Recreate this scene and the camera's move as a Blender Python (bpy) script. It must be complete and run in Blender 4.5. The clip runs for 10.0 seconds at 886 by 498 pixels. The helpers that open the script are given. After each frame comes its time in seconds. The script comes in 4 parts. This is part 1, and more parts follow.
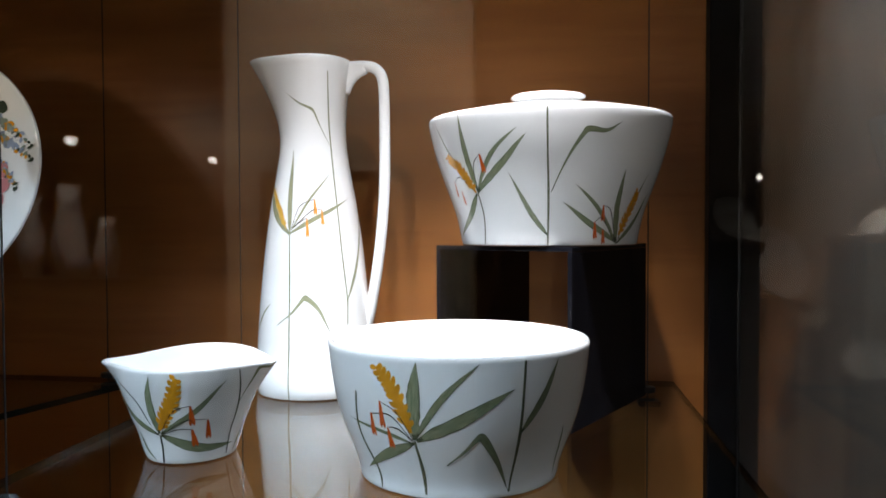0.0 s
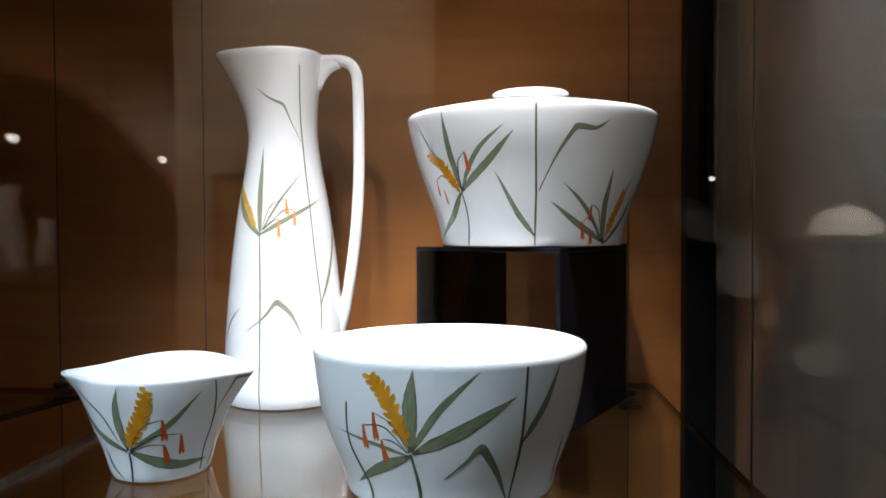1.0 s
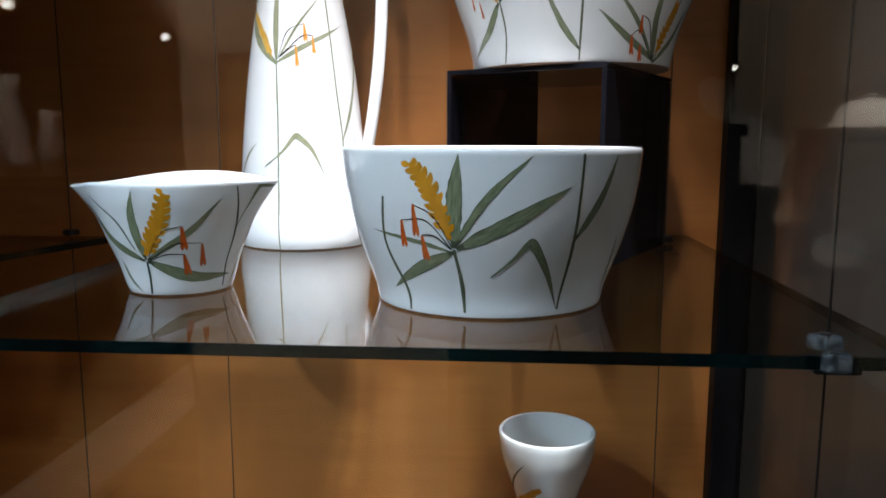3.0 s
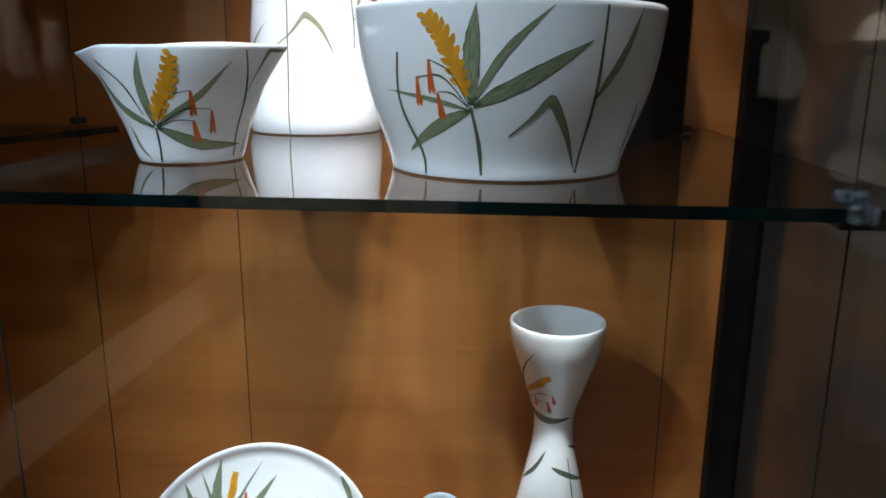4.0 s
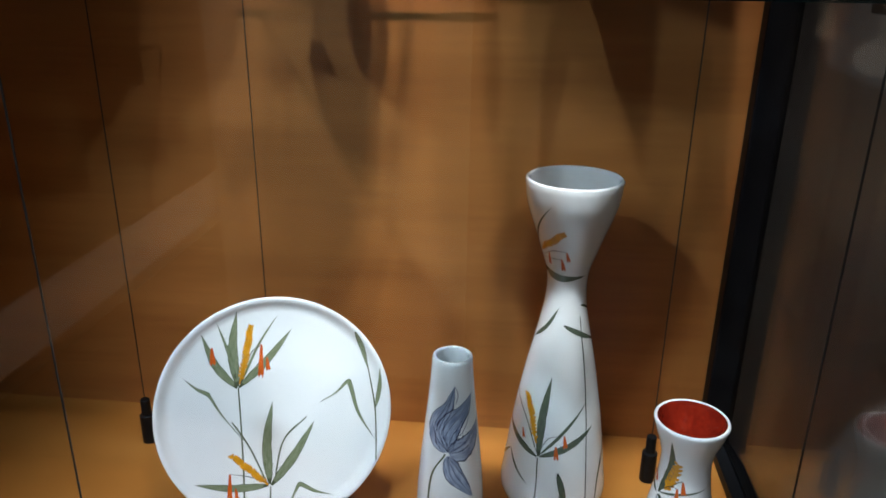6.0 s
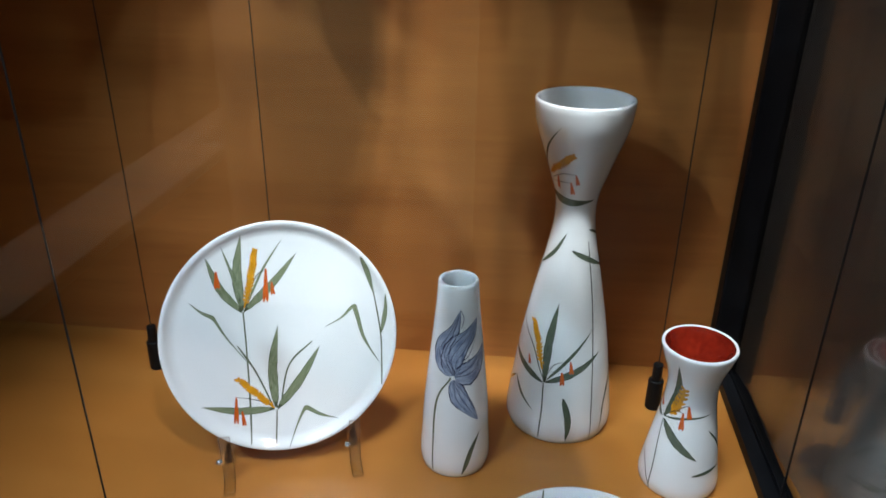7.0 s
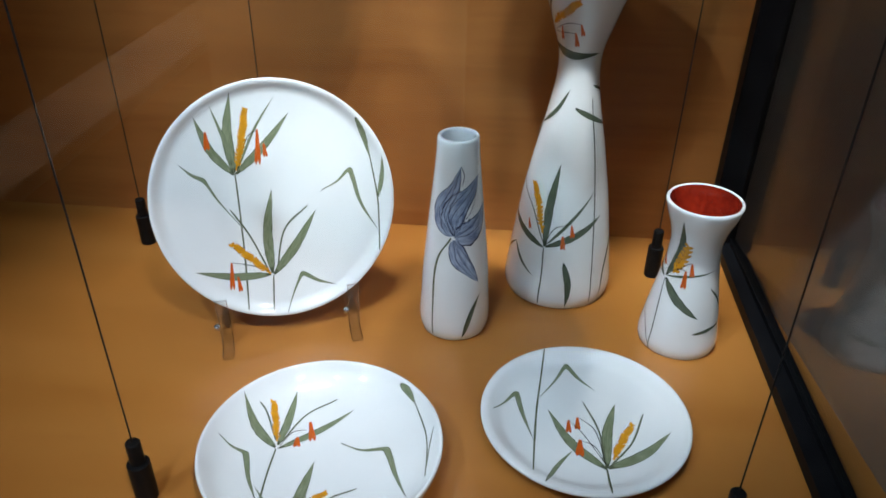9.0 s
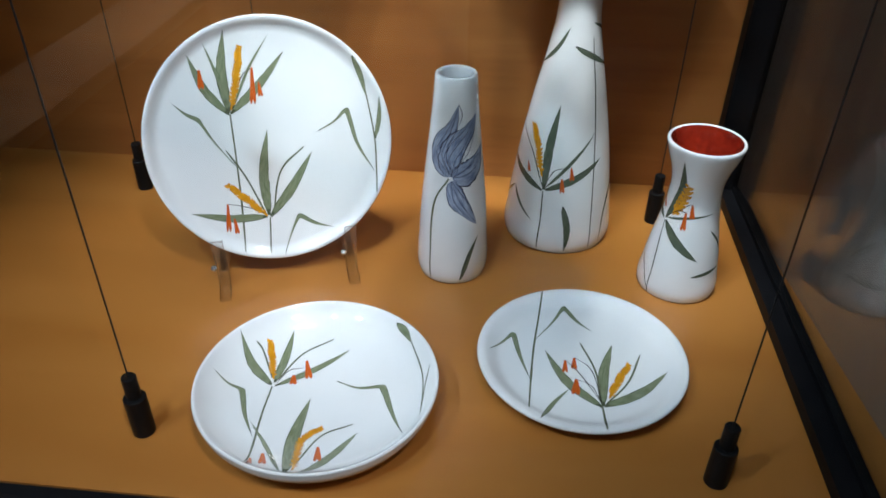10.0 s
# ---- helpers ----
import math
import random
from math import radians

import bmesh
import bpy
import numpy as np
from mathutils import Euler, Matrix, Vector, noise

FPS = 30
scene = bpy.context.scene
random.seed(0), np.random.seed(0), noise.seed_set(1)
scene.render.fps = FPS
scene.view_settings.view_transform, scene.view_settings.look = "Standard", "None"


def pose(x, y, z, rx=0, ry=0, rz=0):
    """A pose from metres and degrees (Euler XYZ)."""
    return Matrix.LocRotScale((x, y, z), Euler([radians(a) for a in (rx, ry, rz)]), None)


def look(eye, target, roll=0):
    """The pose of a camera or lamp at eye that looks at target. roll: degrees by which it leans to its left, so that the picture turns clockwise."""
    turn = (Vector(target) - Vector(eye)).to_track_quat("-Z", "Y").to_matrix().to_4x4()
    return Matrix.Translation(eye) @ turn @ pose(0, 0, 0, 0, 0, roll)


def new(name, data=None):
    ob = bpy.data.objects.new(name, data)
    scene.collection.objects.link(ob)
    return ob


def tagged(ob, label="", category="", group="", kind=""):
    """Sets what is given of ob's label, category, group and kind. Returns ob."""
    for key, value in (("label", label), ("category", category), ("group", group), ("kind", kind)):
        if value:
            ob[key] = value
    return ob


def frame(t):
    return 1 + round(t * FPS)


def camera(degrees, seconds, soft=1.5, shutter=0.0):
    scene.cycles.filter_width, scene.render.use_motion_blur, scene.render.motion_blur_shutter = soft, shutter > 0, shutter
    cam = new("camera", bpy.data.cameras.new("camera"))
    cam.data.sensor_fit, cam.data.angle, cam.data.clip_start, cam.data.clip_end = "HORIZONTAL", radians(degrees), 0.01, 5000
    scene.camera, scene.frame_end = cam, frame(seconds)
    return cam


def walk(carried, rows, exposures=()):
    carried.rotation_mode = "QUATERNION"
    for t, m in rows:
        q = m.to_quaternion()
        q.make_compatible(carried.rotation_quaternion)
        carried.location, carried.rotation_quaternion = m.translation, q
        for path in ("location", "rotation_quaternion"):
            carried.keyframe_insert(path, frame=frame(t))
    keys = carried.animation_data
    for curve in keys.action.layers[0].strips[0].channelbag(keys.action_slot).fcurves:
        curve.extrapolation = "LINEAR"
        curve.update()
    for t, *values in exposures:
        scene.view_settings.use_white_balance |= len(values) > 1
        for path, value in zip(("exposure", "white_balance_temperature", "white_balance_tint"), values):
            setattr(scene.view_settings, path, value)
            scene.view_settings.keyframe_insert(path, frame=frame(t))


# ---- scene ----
cam = camera(61.53, 10.0, soft=1.7)
# seconds, x, y, z, pitch, roll, yaw
ROWS = [
    (0, 0.0000, 0.0000, 1.3661, -1.72, 0.20, 7.88),
    (0.5, -0.0127, 0.0118, 1.3667, -1.89, 0.89, 6.19),
    (1, -0.0308, 0.0214, 1.3651, -1.60, 0.28, 3.97),
    (1.5, -0.0501, 0.0285, 1.3557, -2.26, 0.13, 3.17),
    (2, -0.0558, 0.0379, 1.3387, -3.37, -0.12, 3.38),
    (2.5, -0.0551, 0.0487, 1.3153, -5.49, -0.39, 3.87),
    (3, -0.0558, 0.0557, 1.2920, -8.29, -0.06, 4.37),
    (4.5, -0.0620, 0.0567, 1.2427, -16.21, -0.41, 5.40),
    (5, -0.0639, 0.0529, 1.2290, -17.67, -0.31, 5.59),
    (5.5, -0.0643, 0.0486, 1.2116, -18.78, -0.65, 5.58),
    (7, -0.0632, 0.0556, 1.1761, -24.99, -0.68, 6.52),
    (7.5, -0.0683, 0.0523, 1.1578, -26.50, -0.83, 6.41),
    (8, -0.0720, 0.0503, 1.1473, -28.53, -0.87, 6.10),
    (8.5, -0.0731, 0.0492, 1.1351, -30.02, -0.72, 6.08),
    (9, -0.0732, 0.0492, 1.1219, -31.69, -0.71, 5.44),
    (9.5, -0.0699, 0.0455, 1.1106, -32.88, -0.68, 5.79),
    (10, -0.0662, 0.0434, 1.1009, -34.47, -0.68, 5.79),
]
walk(cam, [(t, pose(x, y, z, 90 + pitch, roll, yaw)) for t, x, y, z, pitch, roll, yaw in ROWS])

# ---- light ----
FLOOR, SHELF, WALL, GLASS = 0.65, 1.194, 0.865, 0.345     # case floor, shelf top, back panel, front pane
world = bpy.data.worlds.new("museum_dim")
world.use_nodes = True
world.node_tree.nodes["Background"].inputs["Color"].default_value = (1.0, 0.85, 0.68, 1)
world.node_tree.nodes["Background"].inputs["Strength"].default_value = 0.0
scene.world = world
scene.view_settings.exposure = 0.0


def spot(name, eye, target, watts, cone, radius, colour, blend=0.35):
    data = bpy.data.lights.new(name, "SPOT")
    data.energy, data.spot_size, data.spot_blend, data.shadow_soft_size, data.color = watts, radians(cone), blend, radius, colour
    ob = new(name, data)
    ob.matrix_world = look(eye, target)
    return ob


COOL, CLEAN, WARM = (0.62, 0.80, 1.0), (0.885, 0.885, 0.94), (1.0, 0.88, 0.72)
KEY, KEY_AIM, BAY, BAY_AIM = (-0.47, -0.45, 2.68), (-0.22, 0.56, 0.88), (-0.55, 0.540, 1.525), (-0.60, 0.75, 1.30)
LEFT, LEFT_AIM = (-1.00, -0.29, 2.27), (-0.16, 0.62, 0.90)
FORE, FORE_AIM = (0.35, -0.30, 2.30), (-0.36, 0.44, 0.65)
SIDE_FILL, SIDE_AIM = (-0.16, 0.420, 2.10), (0.25, 0.48, 1.50)
HIGH, HIGH_AIM = (-0.25, -0.40, 2.68), (-0.10, 0.70, 1.42)
TOPS = [(-0.30, 6), (-0.21, 16), (-0.12, 46), (-0.03, 56), (0.035, 58)]        # row of lamps under the case top: x, watts
# fills added so that picture, partition, bench, dome and cabinet show mirrored
ROOM = [((-0.60, -0.70, 2.70), (-0.56, -1.38, 1.55), 140, 64), ((0.90, -0.90, 2.70), (1.00, -2.10, 1.25), 80, 90), ((-1.45, -0.60, 2.70), (-1.15, -1.20, 0.45), 80, 46),
        ((1.17, -1.25, 2.70), (1.17, -1.98, 1.39), 330, 15), ((-1.90, -1.55, 2.70), (-2.02, -2.28, 1.35), 90, 30)]        # eye, target, watts, cone
spot("spot_lamp_key", KEY, KEY_AIM, 120, 32, 0.028, COOL, 0.95)
spot("spot_lamp_left", LEFT, LEFT_AIM, 88, 35, 0.030, COOL, 0.9)
spot("spot_lamp_fore", FORE, FORE_AIM, 92, 22, 0.030, CLEAN, 0.9)
for x, watts in TOPS:
    spot("spot_lamp_top", (x, 0.400, 2.10), (x * 0.9 - 0.03, 0.690, 1.2), watts, 35, 0.016, CLEAN, 1.0)
# added fill that brightens the upper side panel
spot("fill_lamp_side", SIDE_FILL, SIDE_AIM, 34, 38, 0.016, CLEAN, 1.0)
# added narrow fill for the fronts of jug and tureen
spot("fill_lamp_high", HIGH, HIGH_AIM, 40, 17, 0.026, CLEAN, 0.7)
# added unseen lamp, close enough to throw the rose plate's shadow large
spot("shadow_lamp_bay", BAY, BAY_AIM, 0.30, 130, 0.008, WARM, 0.5)
for eye, aim, watts, cone in ROOM:
    spot("fill_lamp_room", eye, aim, watts, cone, 0.03, WARM, 1.0 if cone > 60 else 0.6)


# ---- materials ----
def material(name, base, rough=0.5, metal=0.0, coat=0.0, spec=0.5):
    m = bpy.data.materials.new(name)
    m.use_nodes = True
    n = m.node_tree.nodes["Principled BSDF"]
    n.inputs["Base Color"].default_value = (*base, 1)
    n.inputs["Roughness"].default_value = rough
    n.inputs["Metallic"].default_value = metal
    n.inputs["Coat Weight"].default_value = coat
    n.inputs["Coat Roughness"].default_value = 0.05
    n.inputs["Specular IOR Level"].default_value = spec
    return m


def add(m, kind, **values):
    n = m.node_tree.nodes.new(kind)
    for k, v in values.items():
        n.inputs[k.replace("_", " ")].default_value = v
    return n


def wire(m, a, out, b, into):
    m.node_tree.links.new(a.outputs[out], b.inputs[into])


def varied(m, dark, light, scale, stretch=(1, 1, 1), detail=6, bump=0.0, fine=0.0, lo=0.35, hi=0.65, second=0.0, coords="Object"):
    """Colour between dark and light by noise at two scales, with relief and roughness wear."""
    bsdf = m.node_tree.nodes["Principled BSDF"]
    co, mp = add(m, "ShaderNodeTexCoord"), add(m, "ShaderNodeMapping", Scale=stretch)
    big, small = add(m, "ShaderNodeTexNoise", Scale=scale, Detail=detail), add(m, "ShaderNodeTexNoise", Scale=fine or scale * 9, Detail=4)
    mix = m.node_tree.nodes.new("ShaderNodeMix")
    mix.inputs[0].default_value = second or 0.35
    ramp = m.node_tree.nodes.new("ShaderNodeValToRGB")
    ramp.color_ramp.elements[0].position, ramp.color_ramp.elements[1].position = lo, hi
    ramp.color_ramp.elements[0].color, ramp.color_ramp.elements[1].color = (*dark, 1), (*light, 1)
    wire(m, co, coords, mp, "Vector")
    for n in (big, small):
        wire(m, mp, "Vector", n, "Vector")
    m.node_tree.links.new(big.outputs["Fac"], mix.inputs[2])
    m.node_tree.links.new(small.outputs["Fac"], mix.inputs[3])
    m.node_tree.links.new(mix.outputs[0], ramp.inputs["Fac"])
    wire(m, ramp, "Color", bsdf, "Base Color")
    if bump:
        b = add(m, "ShaderNodeBump", Strength=bump, Distance=0.001)
        m.node_tree.links.new(mix.outputs[0], b.inputs["Height"])
        wire(m, b, "Normal", bsdf, "Normal")
    return m


def clear(name, tint, base_gloss=0.04, rise=4.6):
    """Clear glass sheet: light goes straight through, gloss rises at grazing angles."""
    m = bpy.data.materials.new(name)
    m.use_nodes = True
    t = m.node_tree
    t.nodes.remove(t.nodes["Principled BSDF"])
    out = t.nodes["Material Output"]
    see, shine, mix = add(m, "ShaderNodeBsdfTransparent", Color=(*tint, 1)), add(m, "ShaderNodeBsdfGlossy", Roughness=0.0), t.nodes.new("ShaderNodeMixShader")
    face = add(m, "ShaderNodeLayerWeight", Blend=0.5)
    power, scale = t.nodes.new("ShaderNodeMath"), t.nodes.new("ShaderNodeMath")
    power.operation, power.inputs[1].default_value = "POWER", rise
    scale.operation, scale.inputs[1].default_value, scale.inputs[2].default_value = "MULTIPLY_ADD", 1 - base_gloss, base_gloss
    t.links.new(face.outputs["Facing"], power.inputs[0])
    t.links.new(power.outputs[0], scale.inputs[0])
    t.links.new(scale.outputs[0], mix.inputs[0])
    t.links.new(see.outputs[0], mix.inputs[1])
    t.links.new(shine.outputs[0], mix.inputs[2])
    t.links.new(mix.outputs[0], out.inputs["Surface"])
    return m


M_GLAZE = varied(material("white_glazed_faience", (0.8, 0.8, 0.78), 0.07, coat=0.5), (0.735, 0.735, 0.725), (0.79, 0.79, 0.785), 9, fine=70, bump=0.04)
M_RED = varied(material("red_glaze", (0.3, 0.02, 0.01), 0.04, coat=0.8), (0.09, 0.004, 0.003), (0.32, 0.022, 0.008), 26, bump=0.25)
# bare clay, coloured darker for the contact shade under the pot
M_FOOT = varied(material("clay_foot_with_contact_shade", (0.4, 0.22, 0.13), 0.8), (0.12, 0.06, 0.035), (0.26, 0.14, 0.085), 120)
M_WOOD = varied(material("orange_wood_veneer", (0.3, 0.13, 0.03), 0.38, coat=0.0), (0.260, 0.089, 0.019), (0.400, 0.152, 0.038), 3.0, (0.55, 2.0, 6.0), 8, 0.05, 24, 0.30, 0.70, 0.25)
M_WOOD_FLOOR = varied(material("orange_wood_base", (0.3, 0.13, 0.03), 0.34, coat=0.2), (0.330, 0.118, 0.019), (0.420, 0.166, 0.034), 3.0, (0.6, 5.0, 1.0), 8, 0.05, 24, 0.30, 0.70, 0.25)
M_BLACK = varied(material("black_lacquered_metal", (0.012, 0.012, 0.013), 0.45, spec=0.08), (0.004, 0.004, 0.005), (0.009, 0.009, 0.010), 30, bump=0.05)
M_ACRYL = varied(material("black_gloss_acrylic", (0.006, 0.006, 0.008), 0.06, spec=0.14), (0.004, 0.004, 0.006), (0.009, 0.009, 0.012), 60)
M_RUBBER = varied(material("black_anodised_weight", (0.006, 0.006, 0.006), 0.40, spec=0.10), (0.004, 0.004, 0.004), (0.011, 0.010, 0.010), 90, bump=0.1)
M_CABLE = material("dark_steel_cable", (0.03, 0.028, 0.027), 0.45, 0.7)
M_GREY = varied(material("taupe_painted_panel", (0.27, 0.245, 0.215), 0.5), (0.122, 0.115, 0.106), (0.158, 0.149, 0.138), 2.2, (1, 1, 1), 6, 0.05, 40)
M_GLASS = clear("clear_glass", (0.925, 0.967, 0.965))
M_PANE = clear("front_pane_glass", (0.985, 0.99, 0.985))
M_SIDE_PANE = clear("side_pane_glass", (0.985, 0.99, 0.985), 0.045, 5.0)
M_PLEXI = clear("clear_acrylic", (0.97, 0.975, 0.975), 0.05)
M_EDGE = varied(material("dark_green_glass_edge", (0.002, 0.008, 0.008), 0.06, spec=0.3), (0.001, 0.002, 0.002), (0.002, 0.010, 0.010), 14)
M_EDGE_SIDE = clear("pale_green_glass_edge", (0.35, 0.48, 0.44), 0.06)
M_CLAMP = varied(material("frosted_clear_plastic", (0.2, 0.22, 0.24), 0.06), (0.05, 0.06, 0.065), (0.40, 0.45, 0.48), 300, bump=1.0, lo=0.45, hi=0.62)
M_CLAMP.node_tree.nodes["Principled BSDF"].inputs["Alpha"].default_value = 0.42
M_STEEL = varied(material("brushed_steel", (0.4, 0.42, 0.45), 0.3, 0.9), (0.07, 0.073, 0.08), (0.17, 0.175, 0.19), 200)
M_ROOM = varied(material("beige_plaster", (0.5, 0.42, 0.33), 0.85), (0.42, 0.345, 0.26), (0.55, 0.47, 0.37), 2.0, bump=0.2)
# the room's dimness is put into these dark colours, which hold bounce down
M_ROOM_DARK = varied(material("dimmed_brown_plaster", (0.16, 0.10, 0.06), 0.85), (0.045, 0.028, 0.018), (0.08, 0.052, 0.034), 2.0, bump=0.2)
M_ROOM_FLOOR = varied(material("dimmed_floor", (0.1, 0.07, 0.05), 0.5), (0.020, 0.013, 0.009), (0.045, 0.030, 0.020), 3.0)


# ---- building helpers ----
def part(name, bm, mat, parent=None, label="", smooth=False):
    me = bpy.data.meshes.new(name)
    bm.to_mesh(me)
    bm.free()
    for m in mat if isinstance(mat, (list, tuple)) else [mat]:
        me.materials.append(m)
    if smooth:
        me.polygons.foreach_set("use_smooth", [True] * len(me.polygons))
    ob = new(name, me)
    if parent:
        ob.parent = parent
    if label:
        ob["label"] = label
    return ob


def thing(name, x, y, z, turn=0, label="", category="", group="", kind=""):
    ob = new(name)
    ob.empty_display_size = 0.02
    ob.matrix_world = pose(x, y, z, 0, 0, turn)
    return tagged(ob, label, category, group, kind)


def box(x0, x1, y0, y1, z0, z1, bevel=0.0, bm=None):
    b = bmesh.new()
    bmesh.ops.create_cube(b, size=1.0, matrix=Matrix.Translation(((x0 + x1) / 2, (y0 + y1) / 2, (z0 + z1) / 2)) @ Matrix.Diagonal((x1 - x0, y1 - y0, z1 - z0, 1)))
    if bevel:
        bmesh.ops.bevel(b, geom=b.edges[:], offset=bevel, segments=2, affect="EDGES", profile=0.5)
    return b


def prism(corners, z0, z1):
    """An upright slab over a plan outline."""
    b = bmesh.new()
    lo, hi = [b.verts.new((x, y, z0)) for x, y in corners], [b.verts.new((x, y, z1)) for x, y in corners]
    b.faces.new(hi), b.faces.new(lo[::-1])
    for i in range(len(corners)):
        j = (i + 1) % len(corners)
        b.faces.new((lo[i], lo[j], hi[j], hi[i]))
    bmesh.ops.recalc_face_normals(b, faces=b.faces[:])
    return b


def curve_through(points, n):
    """n points of a smooth curve through the given ones."""
    p = [Vector(q) for q in points]
    p = [2 * p[0] - p[1]] + p + [2 * p[-1] - p[-2]]
    out = []
    for i in range(n):
        f = i / (n - 1) * (len(p) - 3)
        k = min(int(f), len(p) - 4)
        t = f - k
        a, b, c, d = p[k:k + 4]
        out.append(0.5 * (2 * b + (c - a) * t + (2 * a - 5 * b + 4 * c - d) * t * t + (3 * b - a - 3 * c + d) * t ** 3))
    return out


def tube(points, radii, n=12, bm=None, caps=True):
    b = bm or bmesh.new()
    rings = []
    for i, q in enumerate(points):
        q = Vector(q)
        t = (Vector(points[min(i + 1, len(points) - 1)]) - Vector(points[max(i - 1, 0)])).normalized()
        u = t.cross(Vector((0, 1, 0)) if abs(t.y) < 0.9 else Vector((1, 0, 0))).normalized()
        v = t.cross(u)
        r = radii[i] if isinstance(radii, (list, tuple)) else radii
        ra, rb = r if isinstance(r, (list, tuple)) else (r, r)
        rings.append([b.verts.new(q + u * ra * math.cos(2 * math.pi * k / n) + v * rb * math.sin(2 * math.pi * k / n)) for k in range(n)])
    for a, c in zip(rings, rings[1:]):
        for k in range(n):
            b.faces.new((a[k], a[(k + 1) % n], c[(k + 1) % n], c[k]))
    if caps:
        b.faces.new(rings[0][::-1]), b.faces.new(rings[-1])
    bmesh.ops.recalc_face_normals(b, faces=b.faces[:])
    return b


def lathe(points, n=48, mats=None):
    """A turned body from (radius, height) points; radius 0 closes it."""
    b = bmesh.new()
    rings = []
    for r, z in points:
        rings.append([b.verts.new((0, 0, z))] if r < 1e-6 else [b.verts.new((r * math.cos(2 * math.pi * k / n), r * math.sin(2 * math.pi * k / n), z)) for k in range(n)])
    for i, (a, c) in enumerate(zip(rings, rings[1:])):
        for k in range(n):
            j = (k + 1) % n
            q = [a[0], c[j], c[k]] if len(a) == 1 else [a[k], a[j], c[0]] if len(c) == 1 else [a[k], a[j], c[j], c[k]]
            fc = b.faces.new(q)
            if mats:
                fc.material_index = mats[i]
    bmesh.ops.recalc_face_normals(b, faces=b.faces[:])
    return b


def smooth_profile(rows):
    """Radius as a smooth function of height, from (height, radius) rows."""
    zs, rs = [z for z, r in rows], [r for z, r in rows]
    slopes = np.gradient(rs, zs)

    def radius(z):
        z = min(max(z, zs[0]), zs[-1])
        k = min(max(int(np.searchsorted(zs, z)) - 1, 0), len(zs) - 2)
        h = zs[k + 1] - zs[k]
        t = (z - zs[k]) / h
        return float((1 + 2 * t) * (1 - t) ** 2 * rs[k] + t * (1 - t) ** 2 * h * slopes[k] + t * t * (3 - 2 * t) * rs[k + 1] + t * t * (t - 1) * h * slopes[k + 1])
    return radius


def vessel_mesh(R, top, wall=0.004, floor=0.006, n=72, steps=40, foot=0.002, warp=None):
    """A hollow pot: outside R(angle, z), a rounded rim, an inside wall and floor. Slots: 0 outside, 1 inside, 2 foot
    with contact shade.
    """
    b = bmesh.new()
    rings = []

    def ring(f):
        rings.append([b.verts.new(f(2 * math.pi * k / n)) for k in range(n)])

    def at(a, z, d):
        r = max(R(a, z) - d, 0.001)
        return (r * math.cos(a), r * math.sin(a), z)
    marks = []
    ring(lambda a: at(a, 0.0, 0.006)), marks.append(2)
    ring(lambda a: at(a, 0.0, foot * 0.4)), marks.append(2)
    ring(lambda a: at(a, foot * 0.4, 0.0003)), marks.append(0)
    for i in range(1, steps + 1):
        ring(lambda a: at(a, foot + (top - foot - wall * 0.5) * i / steps, 0)), marks.append(0)
    for d, dz in ((0.12, 0.25), (0.30, 0.46), (0.5, 0.5), (0.72, 0.46), (0.9, 0.25)):
        ring(lambda a: (lambda q: (q[0], q[1], top - wall * 0.5 + wall * dz))(at(a, top - wall * 0.5, wall * d))), marks.append(0)
    for i in range(steps, 0, -2):
        z = floor + (top - wall * 0.5 - floor) * i / steps
        ring(lambda a: at(a, z, wall)), marks.append(1)
    ring(lambda a: at(a, floor, wall + 0.004)), marks.append(1)
    for i, (p, q) in enumerate(zip(rings, rings[1:])):
        for k in range(n):
            b.faces.new((p[k], p[(k + 1) % n], q[(k + 1) % n], q[k])).material_index = marks[i] if i < 2 else marks[i + 1]
    b.faces.new(rings[0][::-1]).material_index = 2
    b.faces.new(rings[-1]).material_index = 1
    if warp:
        for v in b.verts:
            v.co.z = warp(math.atan2(v.co.y, v.co.x), v.co.z)
    bmesh.ops.recalc_face_normals(b, faces=b.faces[:])
    return b


# ---- the room behind the viewer, seen mirrored in the pane ----
def structure(name, bm, mat, label, category="wall"):
    return tagged(part(name, bm, mat), label, category, kind="structure")


structure("floor", box(-3.2, 2.6, -2.6, 1.0, -0.05, 0.0), M_ROOM_FLOOR, "museum floor, darkened in colour to keep the room dim", "floor")
structure("ceiling", box(-3.2, 2.6, -2.6, 1.0, 2.75, 2.85), M_ROOM_DARK, "plain brown museum ceiling, darkened to keep the room dim", "ceiling")
structure("wall_south", box(-3.2, 2.6, -2.7, -2.6, 0.0, 2.75), M_ROOM_DARK, "brown plaster museum wall, darkened to keep the room dim")
structure("wall_west", box(-3.3, -3.2, -2.7, 1.0, 0.0, 2.75), M_ROOM_DARK, "brown plaster museum side wall, darkened to keep the room dim")
structure("wall_east", box(2.6, 2.7, -2.7, 1.0, 0.0, 2.75), M_ROOM_DARK, "brown plaster museum side wall, darkened to keep the room dim")
structure("wall_north", box(-3.2, 2.6, 1.0, 1.1, 0.0, 2.75), M_ROOM, "plaster wall behind the display case")

# ---- the display case ----
structure("case_back_panel", box(-1.30, 0.2025, WALL, WALL + 0.018, FLOOR - 0.02, 2.18), M_WOOD, "orange-brown wood veneer back panel of the case", "panel")
structure("case_floor", prism([(-1.30, 0.362), (0.31, 0.362), (0.31, 0.885), (-1.30, 0.885)], FLOOR - 0.02, FLOOR), M_WOOD_FLOOR, "orange-brown wood base board of the case", "panel")
